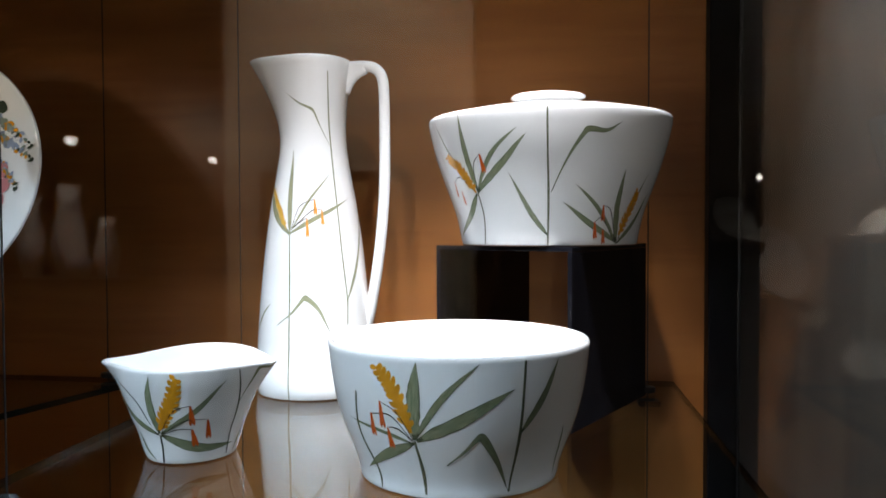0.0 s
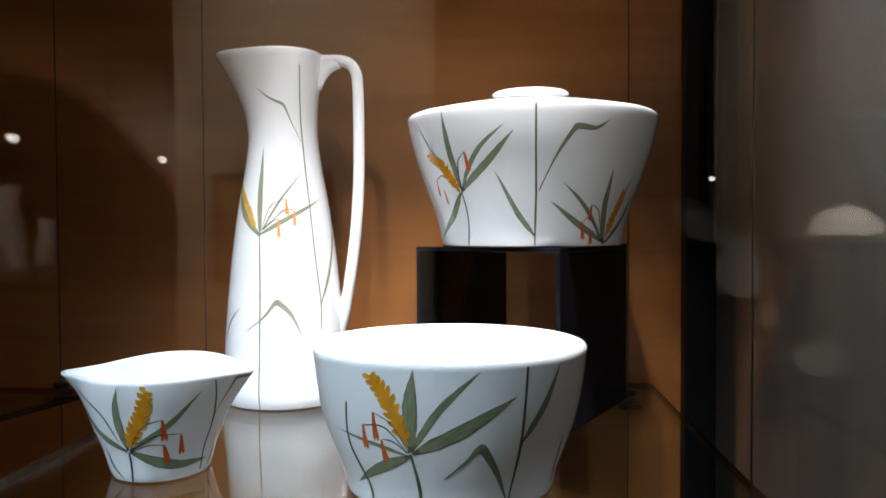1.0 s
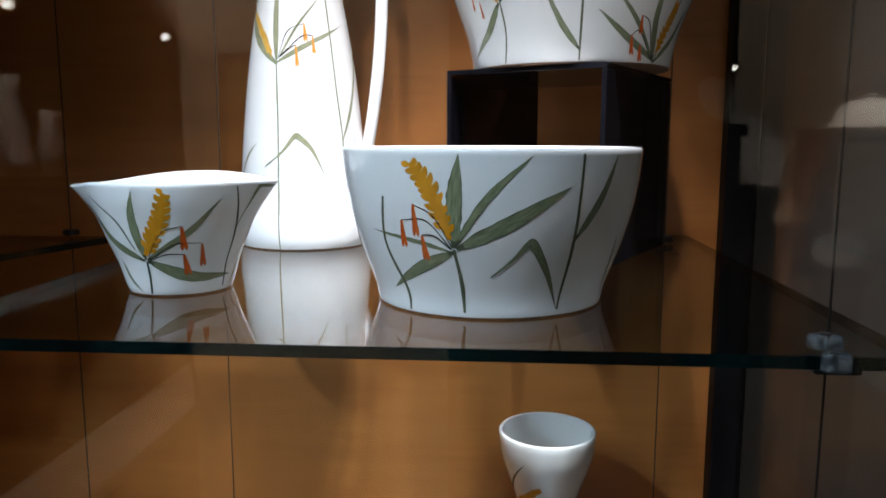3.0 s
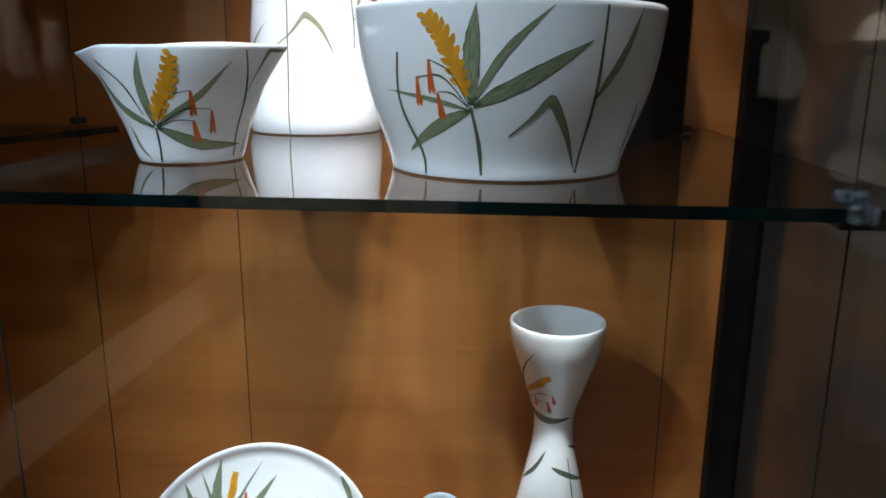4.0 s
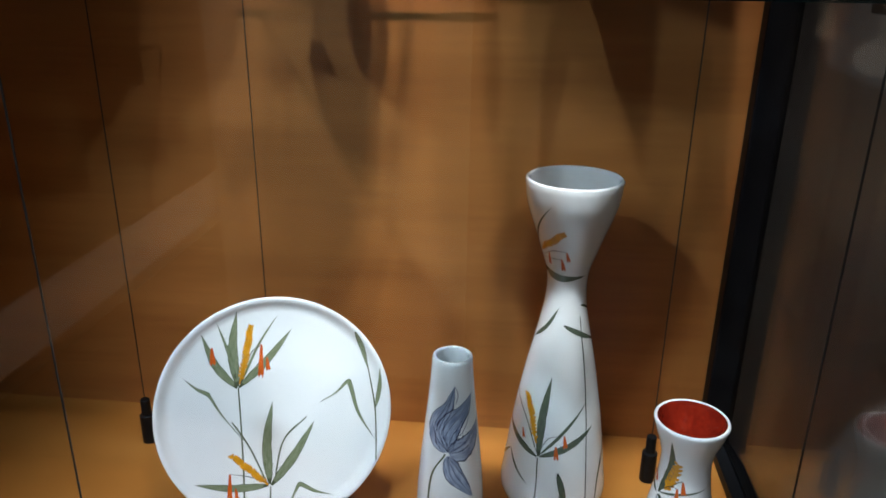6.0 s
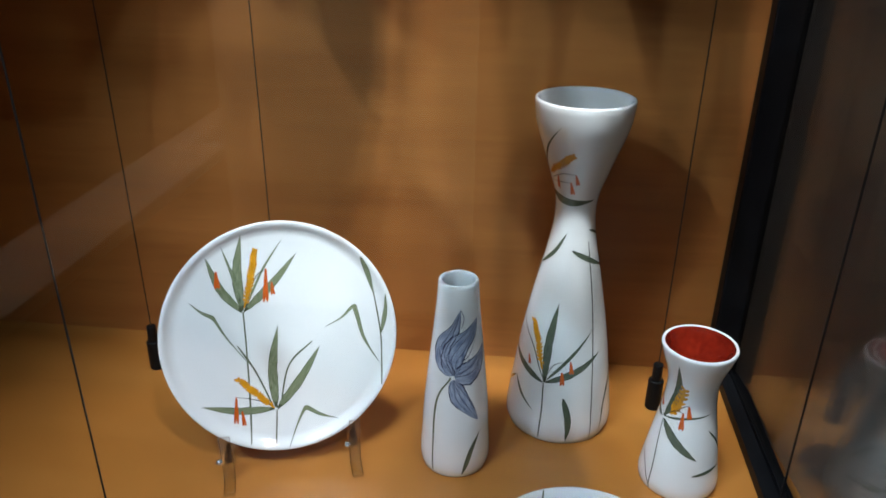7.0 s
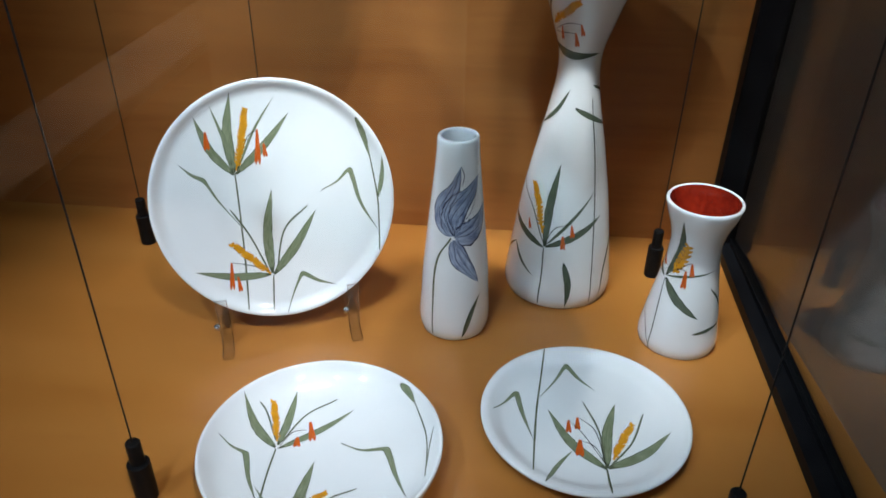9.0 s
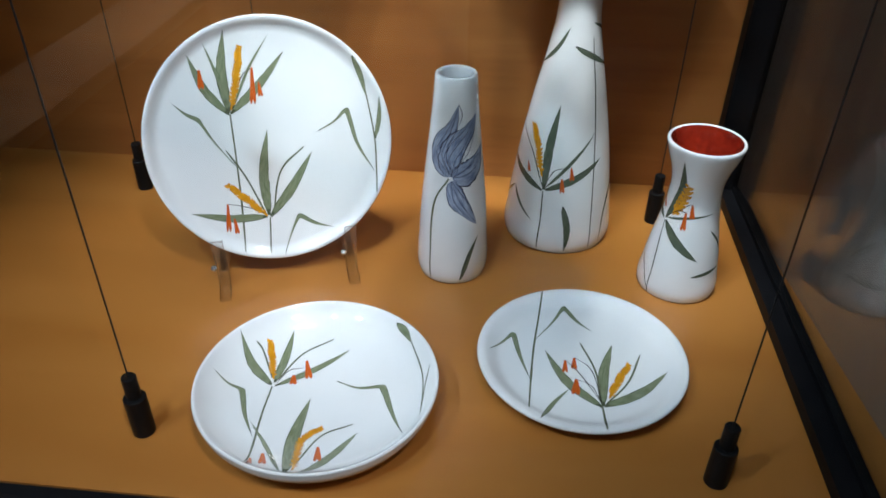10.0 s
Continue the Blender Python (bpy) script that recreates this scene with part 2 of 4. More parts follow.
structure("case_top", box(-1.32, 0.34, 0.33, 0.885, 2.18, 2.21), M_BLACK, "black top board of the display case", "panel")
structure("case_side_panel", prism([(0.2030, 0.885), (0.2030, 0.8640), (0.2120, 0.8440), (0.2475, 0.45), (0.2520, 0.362), (0.31, 0.362), (0.31, 0.885)], FLOOR, 2.18), M_GREY, "taupe painted side panel of the case", "panel")
structure("case_end_panel", box(-1.32, -1.30, 0.345, 0.885, FLOOR - 0.02, 2.18), M_GREY, "taupe painted far end of the case", "panel")
structure("case_plinth", box(-1.32, 0.34, 0.36, 0.885, 0.0, FLOOR - 0.021), M_BLACK, "black plinth under the display case", "plinth")
structure("front_rail", box(-1.32, 0.34, 0.330, 0.3595, FLOOR - 0.05, FLOOR + 0.002, 0.001), M_BLACK, "black metal bottom rail of the front pane", "rail")
structure("window_1", box(-1.30, 0.31, GLASS - 0.004, GLASS + 0.004, FLOOR + 0.003, 2.17), M_PANE, "large clear front pane of the case", "glass pane")
structure("corner_post", box(0.1755, 0.2085, 0.8430, 0.8645, FLOOR + 0.0005, 2.175, 0.0015), M_BLACK, "black metal corner post of the case", "post")
rail = structure("side_rail", prism([(0.1885, 0.8425), (0.1835, 0.3605), (0.2120, 0.3605), (0.2160, 0.8425)], FLOOR + 0.0005, FLOOR + 0.013), M_BLACK, "black metal bottom rail holding the side pane", "rail")
structure("side_rail_lip", prism([(0.2020, 0.8425), (0.2005, 0.3605), (0.2065, 0.3605), (0.2075, 0.8425)], FLOOR + 0.0135, FLOOR + 0.019), M_BLACK, "thin black lip along the side rail", "rail")
structure("window_2", box(0.2025, 0.2065, 0.363, 0.8425, FLOOR + 0.0195, 2.17), M_SIDE_PANE, "clear glass side pane in the black rail", "glass pane")


# ---- glass shelves on cables ----
def glass_shelf(corners, z, thick, label):
    sh = thing("glass_shelf", 0, 0, z, 0, label, "shelf")
    inner = prism(corners, -thick, 0.0)
    part("sheet", inner, M_GLASS, sh)
    for i, ((xa, ya), (xb, yb)) in enumerate(zip(corners, corners[1:] + corners[:1])):
        d = Vector((xb - xa, yb - ya, 0)).normalized()
        nrm = Vector((d.y, -d.x, 0))
        q = [(xa + nrm.x * 0.0002, ya + nrm.y * 0.0002), (xb + nrm.x * 0.0002, yb + nrm.y * 0.0002), (xb + nrm.x * 0.0012, yb + nrm.y * 0.0012), (xa + nrm.x * 0.0012, ya + nrm.y * 0.0012)]
        part("polished_edge", prism(q, -thick, 0.0), M_EDGE if i == 0 or xb < -0.45 else M_EDGE_SIDE, sh, "dark green polished glass edge")
    return sh


glass_shelf([(-0.369, 0.400), (0.1385, 0.400), (0.1385, 0.845), (-0.369, 0.845)], SHELF, 0.0062, "clear glass shelf with dark green edges on cables")
glass_shelf([(-1.10, 0.47), (-0.545, 0.50), (-0.462, 0.80), (-1.10, 0.80)], SHELF - 0.002, 0.0062, "clear glass shelf of the next bay on cables")


def cable_weight(x, y, label):
    w = thing("cable_weight", x, y, FLOOR, 0, label, "cable weight", "cable weights on the case floor")
    part("lower_barrel", lathe([(0, 0), (0.0080, 0), (0.0086, 0.0008), (0.0086, 0.0372), (0.0079, 0.0380), (0, 0.0380)], 28), M_RUBBER, w, smooth=False)
    part("upper_barrel", lathe([(0, 0.0382), (0.0052, 0.0382), (0.0056, 0.0389), (0.0056, 0.0578), (0.0047, 0.0590), (0, 0.0590)], 28), M_RUBBER, w)
    part("cable", tube([(0, 0, 0.0585), (0, 0, 1.528)], 0.00065, 8), M_CABLE, w, "thin dark steel cable")
    return w


CABLES = [(-0.334, 0.419), (0.1033, 0.419), (-0.334, 0.7824), (0.1033, 0.7824), (-0.496, 0.786), (-0.70, 0.50)]
for cx, cy in CABLES:
    cable_weight(cx, cy, "black metal weight anchoring a thin steel cable")


def shelf_clamp(x, y, z, side, front):
    """A small clamp that ties a shelf to its cable; the front ones are clear, with a block over the shelf's edge."""
    k = thing("shelf_clamp", x, y, z, 0, "small clear and black clamp on the cable" if front else "small black clamp on the cable", "clamp", "shelf clamps on the cables")
    part("lower_jaw", box(*sorted((-0.010 * side, 0.012 * side)), -0.012, 0.006, -0.0125, -0.0072, 0.0012), M_RUBBER, k, "black lower jaw")
    ring = lathe([(0.0012, 0.0004), (0.0074, 0.0004), (0.0082, 0.0012), (0.0079, 0.0028), (0.0082, 0.0044), (0.0074, 0.0058), (0.0040, 0.0064), (0.0012, 0.0064)], 20)
    bmesh.ops.translate(ring, vec=(-0.0050 * side if front else 0, -0.0085 if front else 0, 0), verts=ring.verts[:])
    part("barrel", ring, M_CLAMP if front else M_RUBBER, k, "ribbed clear barrel" if front else "black barrel")
    if front:
        part("edge_block", box(*sorted((-0.0120 * side, 0.0005 * side)), -0.0275, -0.0205, -0.0072, 0.0020, 0.0018), M_CLAMP, k, "clear plastic block on the shelf edge")
        part("screw", tube([(-0.0050 * side, -0.0085, 0.0062), (-0.0050 * side, -0.0085, 0.0074)], 0.0026, 12), M_STEEL, k, "small steel screw")
    return k


for cx, cy, side in ((-0.334, 0.419, -1), (0.1033, 0.419, 1), (-0.334, 0.7824, -1), (0.1033, 0.7824, 1), (-0.496, 0.786, -1)):
    shelf_clamp(cx, cy, SHELF + 0.001, side, cy < 0.6)


# ---- shapes of the pots: radius by angle and height ----
JUG = smooth_profile([(0.0000, 0.0604), (0.0040, 0.0614), (0.0492, 0.0599), (0.0856, 0.0576), (0.1231, 0.0541), (0.1595, 0.0500), (0.1959, 0.0446), (0.2324, 0.0381), (0.2532, 0.0352), (0.2719, 0.0341), (0.2928, 0.0348), (0.3136, 0.0366), (0.3458, 0.0406)])
TUREEN = smooth_profile([(0, 0.0812), (0.014, 0.0836), (0.031, 0.0880), (0.050, 0.0950), (0.077, 0.1043), (0.100, 0.1104), (0.109, 0.1122), (0.1145, 0.1126)])
BOWL = smooth_profile([(0, 0.0706), (0.006, 0.0713), (0.014, 0.0736), (0.024, 0.0774), (0.035, 0.0815), (0.047, 0.0853), (0.060, 0.0884), (0.075, 0.0908), (0.088, 0.0922), (0.094, 0.0928)])
BOAT = smooth_profile([(0, 0.0330), (0.007, 0.0352), (0.019, 0.0385), (0.034, 0.0438), (0.050, 0.0480), (0.060, 0.0504), (0.073, 0.0520)])
TALL = smooth_profile([(0, 0.0560), (0.006, 0.0574), (0.037, 0.0553), (0.074, 0.0506), (0.109, 0.0454), (0.144, 0.0391), (0.177, 0.0326), (0.209, 0.0256), (0.233, 0.0214), (0.251, 0.0202), (0.266, 0.0215), (0.286, 0.0277), (0.309, 0.0353), (0.325, 0.0411), (0.341, 0.0455), (0.362, 0.0478)])
SLIM = smooth_profile([(0, 0.0335), (0.006, 0.0347), (0.045, 0.0338), (0.080, 0.0316), (0.107, 0.0289), (0.133, 0.0262), (0.158, 0.0234), (0.182, 0.0210), (0.209, 0.0190)])
FLARED = smooth_profile([(0, 0.0380), (0.005, 0.0387), (0.027, 0.0362), (0.047, 0.0331), (0.067, 0.0295), (0.086, 0.0262), (0.104, 0.0239), (0.118, 0.0240), (0.130, 0.0266), (0.145, 0.0318), (0.158, 0.0352)])


def gap(a, b):
    return (a - b + math.pi) % (2 * math.pi) - math.pi


def jug_r(a, z):
    s = max(0.0, (z - 0.253) / 0.093)
    return JUG(z) + 0.028 * s ** 1.7 * math.exp(-(gap(a, radians(184)) / 0.62) ** 2)


def tureen_r(a, z): return TUREEN(z)
def bowl_r(a, z): return BOWL(z)
def tall_r(a, z): return TALL(z)
def slim_r(a, z): return SLIM(z)
def flared_r(a, z): return FLARED(z)


def boat_r(a, z):
    s = max(0.0, z / 0.073)
    west, east = math.exp(-(abs(gap(a, radians(174))) / 0.36) ** 1.3), math.exp(-(abs(gap(a, radians(-5))) / 0.34) ** 1.3)
    return BOAT(z) + 0.0290 * west * s ** 2.3 + 0.0200 * east * s ** 3.0


def boat_rim(a, z):
    """The hand-formed rim dips at the wide pouring lip and stands higher along one side."""
    west, side = math.exp(-(gap(a, radians(174)) / 0.55) ** 2), math.sin(a) ** 2
    return z - (0.0050 * west + (-0.0030 if math.sin(a) > 0 else 0.0012) * side) * (z / 0.073) ** 3


WARP = dict(boat=boat_rim)
POT = dict(jug=(-0.2430, 0.763, SHELF, jug_r, 0.3458), tureen=(0.002, 0.708, SHELF + 0.155, tureen_r, 0.1145), bowl=(-0.062, 0.527, SHELF, bowl_r, 0.094),
           boat=(-0.2690, 0.535, SHELF, boat_r, 0.073), tall=(-0.0066, 0.7585, FLOOR, tall_r, 0.362), slim=(-0.1148, 0.6697, FLOOR, slim_r, 0.209), flared=(0.1117, 0.6682, FLOOR, flared_r, 0.158))


def pot(key, name, label, category, inside=None, wall=0.004, **more):
    x, y, z, R, top = POT[key]
    ob = thing(name, x, y, z + 0.0004, 0, label, category)
    part("body", vessel_mesh(R, top, wall, warp=WARP.get(key), **more), [M_GLAZE, inside or M_GLAZE, M_FOOT], ob, smooth=True)
    return ob


# ---- upper shelf ----
jug = pot("jug", "pitcher", "tall white faience pitcher painted with reeds, on the shelf", "pitcher", n=96, steps=60)
grip = curve_through([(0.0344, 0, 0.3388), (0.0437, 0, 0.3392), (0.0552, 0, 0.3392), (0.0656, 0, 0.3370), (0.0729, 0, 0.3292), (0.0758, 0, 0.3136), (0.0766, 0, 0.2657), (0.0760, 0, 0.2168), (0.0734, 0, 0.1751), (0.0692, 0, 0.1387), (0.0645, 0, 0.1075), (0.0593, 0, 0.0814), (0.0552, 0, 0.0658)], 60)
grip_mesh = tube(grip, [(0.0058 if 2 < i < 52 else 0.0062, 0.0046 + 0.0028 * max(0, (i - 38) / 21)) for i in range(60)], 18)
for web in ([(0.0338, 0, 0.3115), (0.0390, 0, 0.3229), (0.0468, 0, 0.3315), (0.0562, 0, 0.3365)], [(0.0338, 0, 0.3219), (0.0406, 0, 0.3297), (0.0479, 0, 0.3349), (0.0552, 0, 0.3380)], [(0.0338, 0, 0.3313), (0.0406, 0, 0.3349), (0.0479, 0, 0.3375), (0.0552, 0, 0.3391)]):
    tube(curve_through(web, 14), [(0.0056, 0.0046)] * 14, 18, grip_mesh)
part("handle", grip_mesh, M_GLAZE, jug, "slender upright strap handle", smooth=True)

bowl = pot("bowl", "bowl", "deep white faience bowl painted with wheat and reeds", "bowl", n=96)
boat = pot("boat", "sauce_boat", "small white faience sauce boat with two pouring lips", "sauce boat", wall=0.0032, n=96)

riser = thing("display_riser", -0.1007, 0.6807, SHELF + 0.0004, math.degrees(math.atan2(-0.46, 0.888)), "glossy black acrylic riser standing on the shelf", "display riser")
RW, RD, RH, RT = 0.137, 0.172, 0.1545, 0.004
part("top_plate", box(0, RW, 0, RD, RH - RT, RH, 0.0006), M_ACRYL, riser)
part("side_plate", box(0, RT, 0, RD, 0, RH - RT - 0.0002, 0.0006), M_ACRYL, riser)
part("side_plate", box(RW - RT, RW, 0, RD, 0, RH - RT - 0.0002, 0.0006), M_ACRYL, riser)

tureen = pot("tureen", "tureen", "white lidded faience tureen painted with reeds, on the riser", "tureen", n=96)
part("lid", lathe([(0, 0.1100), (0.1040, 0.1095), (0.1074, 0.1110), (0.1078, 0.1128), (0.1050, 0.1150), (0.085, 0.1205), (0.050, 0.1255), (0.028, 0.1275), (0.0250, 0.1290), (0.0256, 0.1310), (0.030, 0.1335), (0.0345, 0.1356), (0.0350, 0.1368), (0.0340, 0.1378), (0.028, 0.1365), (0.012, 0.1352), (0, 0.1350)], 72), M_GLAZE, tureen, "flat lid with a dished knob", smooth=True)

# ---- case floor ----
tall = pot("tall", "vase", "tall waisted white faience vase painted with reeds", "vase", n=80, steps=60)
slim = pot("slim", "vase", "slim white faience vase painted with a blue iris", "vase", wall=0.0042)
flared = pot("flared", "vase", "small flared white vase with a red glazed inside", "vase", inside=M_RED, wall=0.0035)


def plate_mesh(R, h, foot_r, thick=0.0045, n=96, skirt=()):
    """A plate from its face height h(radius), with a rolled edge, back and foot ring."""
    rs = [R * k / 60 for k in range(61)]
    face = [(r, h(r)) for r in rs]
    edge = [(R + 0.0012, h(R) - 0.0006), (R + 0.0016, h(R) - 0.0020), (R + 0.0008, h(R) - 0.0036)]
    back = list(skirt) or [(r, h(r) - thick) for r in rs[::-1][1:] if r > foot_r + 0.004]
    low = min(h(foot_r) - thick - 0.002, h(0) - thick - 0.002)
    foot = [(foot_r + 0.003, h(foot_r) - thick), (foot_r + 0.002, low), (foot_r - 0.002, low), (foot_r - 0.004, h(foot_r) - thick), (0, h(0) - thick)]
    return lathe(face + edge + back + foot, n), low


H_WALL = smooth_profile([(0, 0.0), (0.05, 0.0), (0.097, 0.0004), (0.1045, 0.0013), (0.1090, 0.0036), (0.1122, 0.0060), (0.1150, 0.0066)])
H_COUPE = smooth_profile([(0, 0.0), (0.03, 0.0004), (0.055, 0.0022), (0.070, 0.0056), (0.082, 0.0110), (0.089, 0.0165), (0.0955, 0.0235)])
H_FLAT = smooth_profile([(0, 0.0), (0.04, 0.0), (0.064, 0.0006), (0.073, 0.0026), (0.0790, 0.0060), (0.0830, 0.0082), (0.0885, 0.0092)])
FACE = Vector((0.3151, -0.8919, 0.3245)).normalized()
SIDE = Vector((0, 0, 1)).cross(FACE).normalized()
RISE = FACE.cross(SIDE)
M_UPRIGHT = Matrix.Translation((-0.2930, 0.6745, 0.7790)) @ Matrix((SIDE, RISE, FACE)).transposed().to_4x4()
PLATE = dict(upright=(M_UPRIGHT, H_WALL, 0.1150), coupe=(pose(-0.2045, 0.4630, FLOOR + 0.0075, 0.0, 0.0, 0), H_COUPE, 0.0955), flat=(pose(0.0095, 0.5315, FLOOR + 0.0075, 0, 0, 0), H_FLAT, 0.0885))


def plate(key, label, foot_r, skirt=()):
    m, h, R = PLATE[key]
    ob = thing("plate", 0, 0, 0, 0, label, "plate", "painted plates")
    ob.matrix_world = m
    mesh, low = plate_mesh(R, h, foot_r, skirt=skirt)
    part("dish", mesh, M_GLAZE, ob, smooth=True)
    return ob


upright = plate("upright", "round white faience plate with reeds, upright on an easel", 0.068)
coupe = plate("coupe", "deep round white faience plate with wheat and reeds", 0.050, [(0.0964, 0.0185), (0.0955, 0.0145), (0.0930, 0.0095), (0.0880, 0.0045), (0.0800, 0.0002), (0.0680, -0.0030)])
flat = plate("flat", "small flat white faience plate with wheat and reeds", 0.052)


# ---- painted decor: brush strokes laid on the glaze ----
def tinted(name, dark, light, scale=60, streak=(2.2, 0.30)):
    """Thin glaze paint with brush streaks along the stroke; each dab differs a little."""
    m = varied(material(name, light, 0.10, coat=0.3), dark, light, 1.6, (*streak, 1), 5, fine=scale * 0.2, lo=0.30, hi=0.66, second=0.22, coords="UV")
    bsdf = m.node_tree.nodes["Principled BSDF"]
    geo, ramp = m.node_tree.nodes.new("ShaderNodeNewGeometry"), add(m, "ShaderNodeMapRange", To_Min=0.80, To_Max=1.18)
    hue = m.node_tree.nodes.new("ShaderNodeHueSaturation")
    source = bsdf.inputs["Base Color"].links[0].from_socket
    m.node_tree.links.new(geo.outputs["Random Per Island"], ramp.inputs["Value"])
    m.node_tree.links.new(ramp.outputs["Result"], hue.inputs["Value"])
    m.node_tree.links.new(source, hue.inputs["Color"])
    m.node_tree.links.new(hue.outputs["Color"], bsdf.inputs["Base Color"])
    return m


M_LEAF = tinted("olive_green_brushwork", (0.100, 0.125, 0.062), (0.275, 0.305, 0.190), 45)
M_LEAF_DARK = tinted("dark_green_brushwork", (0.050, 0.068, 0.048), (0.125, 0.150, 0.100), 45)
M_LEAF_EDGE = tinted("olive_outline", (0.038, 0.050, 0.028), (0.100, 0.116, 0.070), 60)
M_STEM = tinted("grey_green_line", (0.075, 0.085, 0.050), (0.150, 0.165, 0.105), 80)
M_STEM_DARK = tinted("dark_green_line", (0.030, 0.042, 0.032), (0.065, 0.080, 0.055), 80)
M_EAR = tinted("ochre_brushwork", (0.50, 0.185, 0.006), (0.72, 0.33, 0.020), 160)
M_BELL = tinted("orange_red_brushwork", (0.42, 0.055, 0.008), (0.66, 0.135, 0.020), 120)
M_LINE = tinted("black_line", (0.018, 0.016, 0.014), (0.035, 0.032, 0.028), 90)
M_PETAL = tinted("blue_wash", (0.07, 0.10, 0.20), (0.42, 0.48, 0.60), 40, (3.2, 0.22))
# PALE colours: the same paints, bleached by the strong light on the jug
M_LEAF_PALE = tinted("overlit_olive_brushwork", (0.19, 0.205, 0.115), (0.33, 0.34, 0.225), 45)
M_EAR_PALE = tinted("overlit_ochre_brushwork", (0.55, 0.28, 0.03), (0.70, 0.44, 0.10), 120)
M_BELL_PALE = tinted("overlit_orange_brushwork", (0.58, 0.20, 0.025), (0.70, 0.34, 0.07), 120)
M_VEIN = tinted("navy_line", (0.012, 0.014, 0.035), (0.030, 0.034, 0.075), 90)
M_ROSE = tinted("rose_brushwork", (0.45, 0.12, 0.13), (0.68, 0.32, 0.33), 120)
M_TEAL = tinted("grey_blue_brushwork", (0.10, 0.14, 0.15), (0.30, 0.34, 0.26), 120)
LIFT = 0.00018


def pot_skin(key):
    x, y, z, R, top = POT[key]

    def point(a, h):
        r = R(a, h)
        return Vector((r * math.cos(a), r * math.sin(a), WARP[key](a, h) if key in WARP else h))

    def place(q):
        a, h = math.atan2(q.y, q.x), min(max(q.z, 0.0015), top - 0.0025)
        e = 0.0008
        n = (point(a + e / 0.05, h) - point(a - e / 0.05, h)).cross(point(a, h + e) - point(a, h - e)).normalized()
        return point(a, h), n
    return place, lambda u: point(radians(u[0]), u[1] / 1000)


def plate_skin(key):
    m, h, R = PLATE[key]

    def place(q):
        r = min(math.hypot(q.x, q.y), R - 0.0005)
        k = r / max(math.hypot(q.x, q.y), 1e-6)
        s = (h(min(r + 0.001, R)) - h(max(r - 0.001, 0))) / 0.002
        d = Vector((q.x, q.y, 0)).normalized()
        return Vector((q.x * k, q.y * k, h(r))), Vector((-d.x * s, -d.y * s, 1)).normalized()
    return place, lambda u: Vector((u[0] / 1000, u[1] / 1000, 0.0))


def stroke_width(kind, s, w):
    """Half width along a stroke, s from 0 to 1."""
    if kind == "leaf":
        return w * 0.5 * max(0.07 * (1.3 - s), 0.30 * (1 - 6 * s), 2.80 * s ** 0.62 * (1 - s) ** 0.95)
    if kind == "bend":
        return w * 0.5 * max(0.06, (0.16 + 0.84 * (s / 0.52) ** 1.5) if s < 0.52 else (1 - ((s - 0.52) / 0.48) ** 1.7))
    if kind == "petal":
        return w * 0.5 * max(0.02, 1.05 * math.sin(math.pi * s ** 0.72) ** 0.75 * (1 - 0.30 * s))
    if kind == "ear":
        return w * 0.30 * math.sin(math.pi * min(1, 0.06 + 0.86 * s)) ** 0.6
    if kind == "bell":
        return w * 0.5 * (0.26 + 0.28 * s ** 0.8) * min(1.0, 6 * (1.03 - s))
    return w * 0.5 * (0.70 + 0.30 * math.sin(math.pi * s)) * (1 + 0.10 * math.sin(9 * s + w * 4000))


SLANT = (-1, -0.88, -0.45, 0, 0.45, 0.88, 1)


def ribbon(b, uv, line, place, kind, w, n, lift, drift, sway=0.0):
    """One brush stroke along line, laid on the skin; sway moves its end sideways."""
    cols = 7 if kind in ("leaf", "petal", "bend") else 3
    dense = []
    for i in range(n):
        f = i / (n - 1) * (len(line) - 1)
        k = min(int(f), len(line) - 2)
        dense.append(line[k].lerp(line[k + 1], f - k))
    rows, along = [], 0.0
    for i, q in enumerate(dense):
        nrm = place(q)[1]
        t = (dense[min(i + 1, n - 1)] - dense[max(i - 1, 0)]).normalized()
        side = nrm.cross(t).normalized()
        s = i / (n - 1)
        along += (q - dense[max(i - 1, 0)]).length
        half = stroke_width(kind, s, w) * (1 + 0.12 * noise.noise(q * 350 + Vector((drift, 0, 0))))
        row = []
        for c in range(cols):
            f = SLANT[c] if cols == 7 else c - 1
            ragged = 1 + (0.10 * noise.noise(Vector((s * 14, f * 3, drift))) if abs(f) == 1 else 0)
            a, m = place(q + side * (half * f * ragged + sway * (0.12 + 0.88 * s)))
            row.append((b.verts.new(a + m * lift), (f + drift, along / 0.004 + drift)))
        rows.append(row)
    for i, (p, q) in enumerate(zip(rows, rows[1:])):
        for c in range(cols - 1):
            quad = (p[c], p[c + 1], q[c + 1], q[c])
            fc = b.faces.new([v for v, _ in quad])
            for loop, (_, at) in zip(fc.loops, quad):
                loop[uv].uv = at
            if cols == 7 and kind != "petal" and (c in (0, 5) or i > n * 0.90 or i < n * 0.04):
                fc.material_index = 1
            if kind == "petal" and c in (0, 5):
                fc.material_index = 1


STROKES = {}


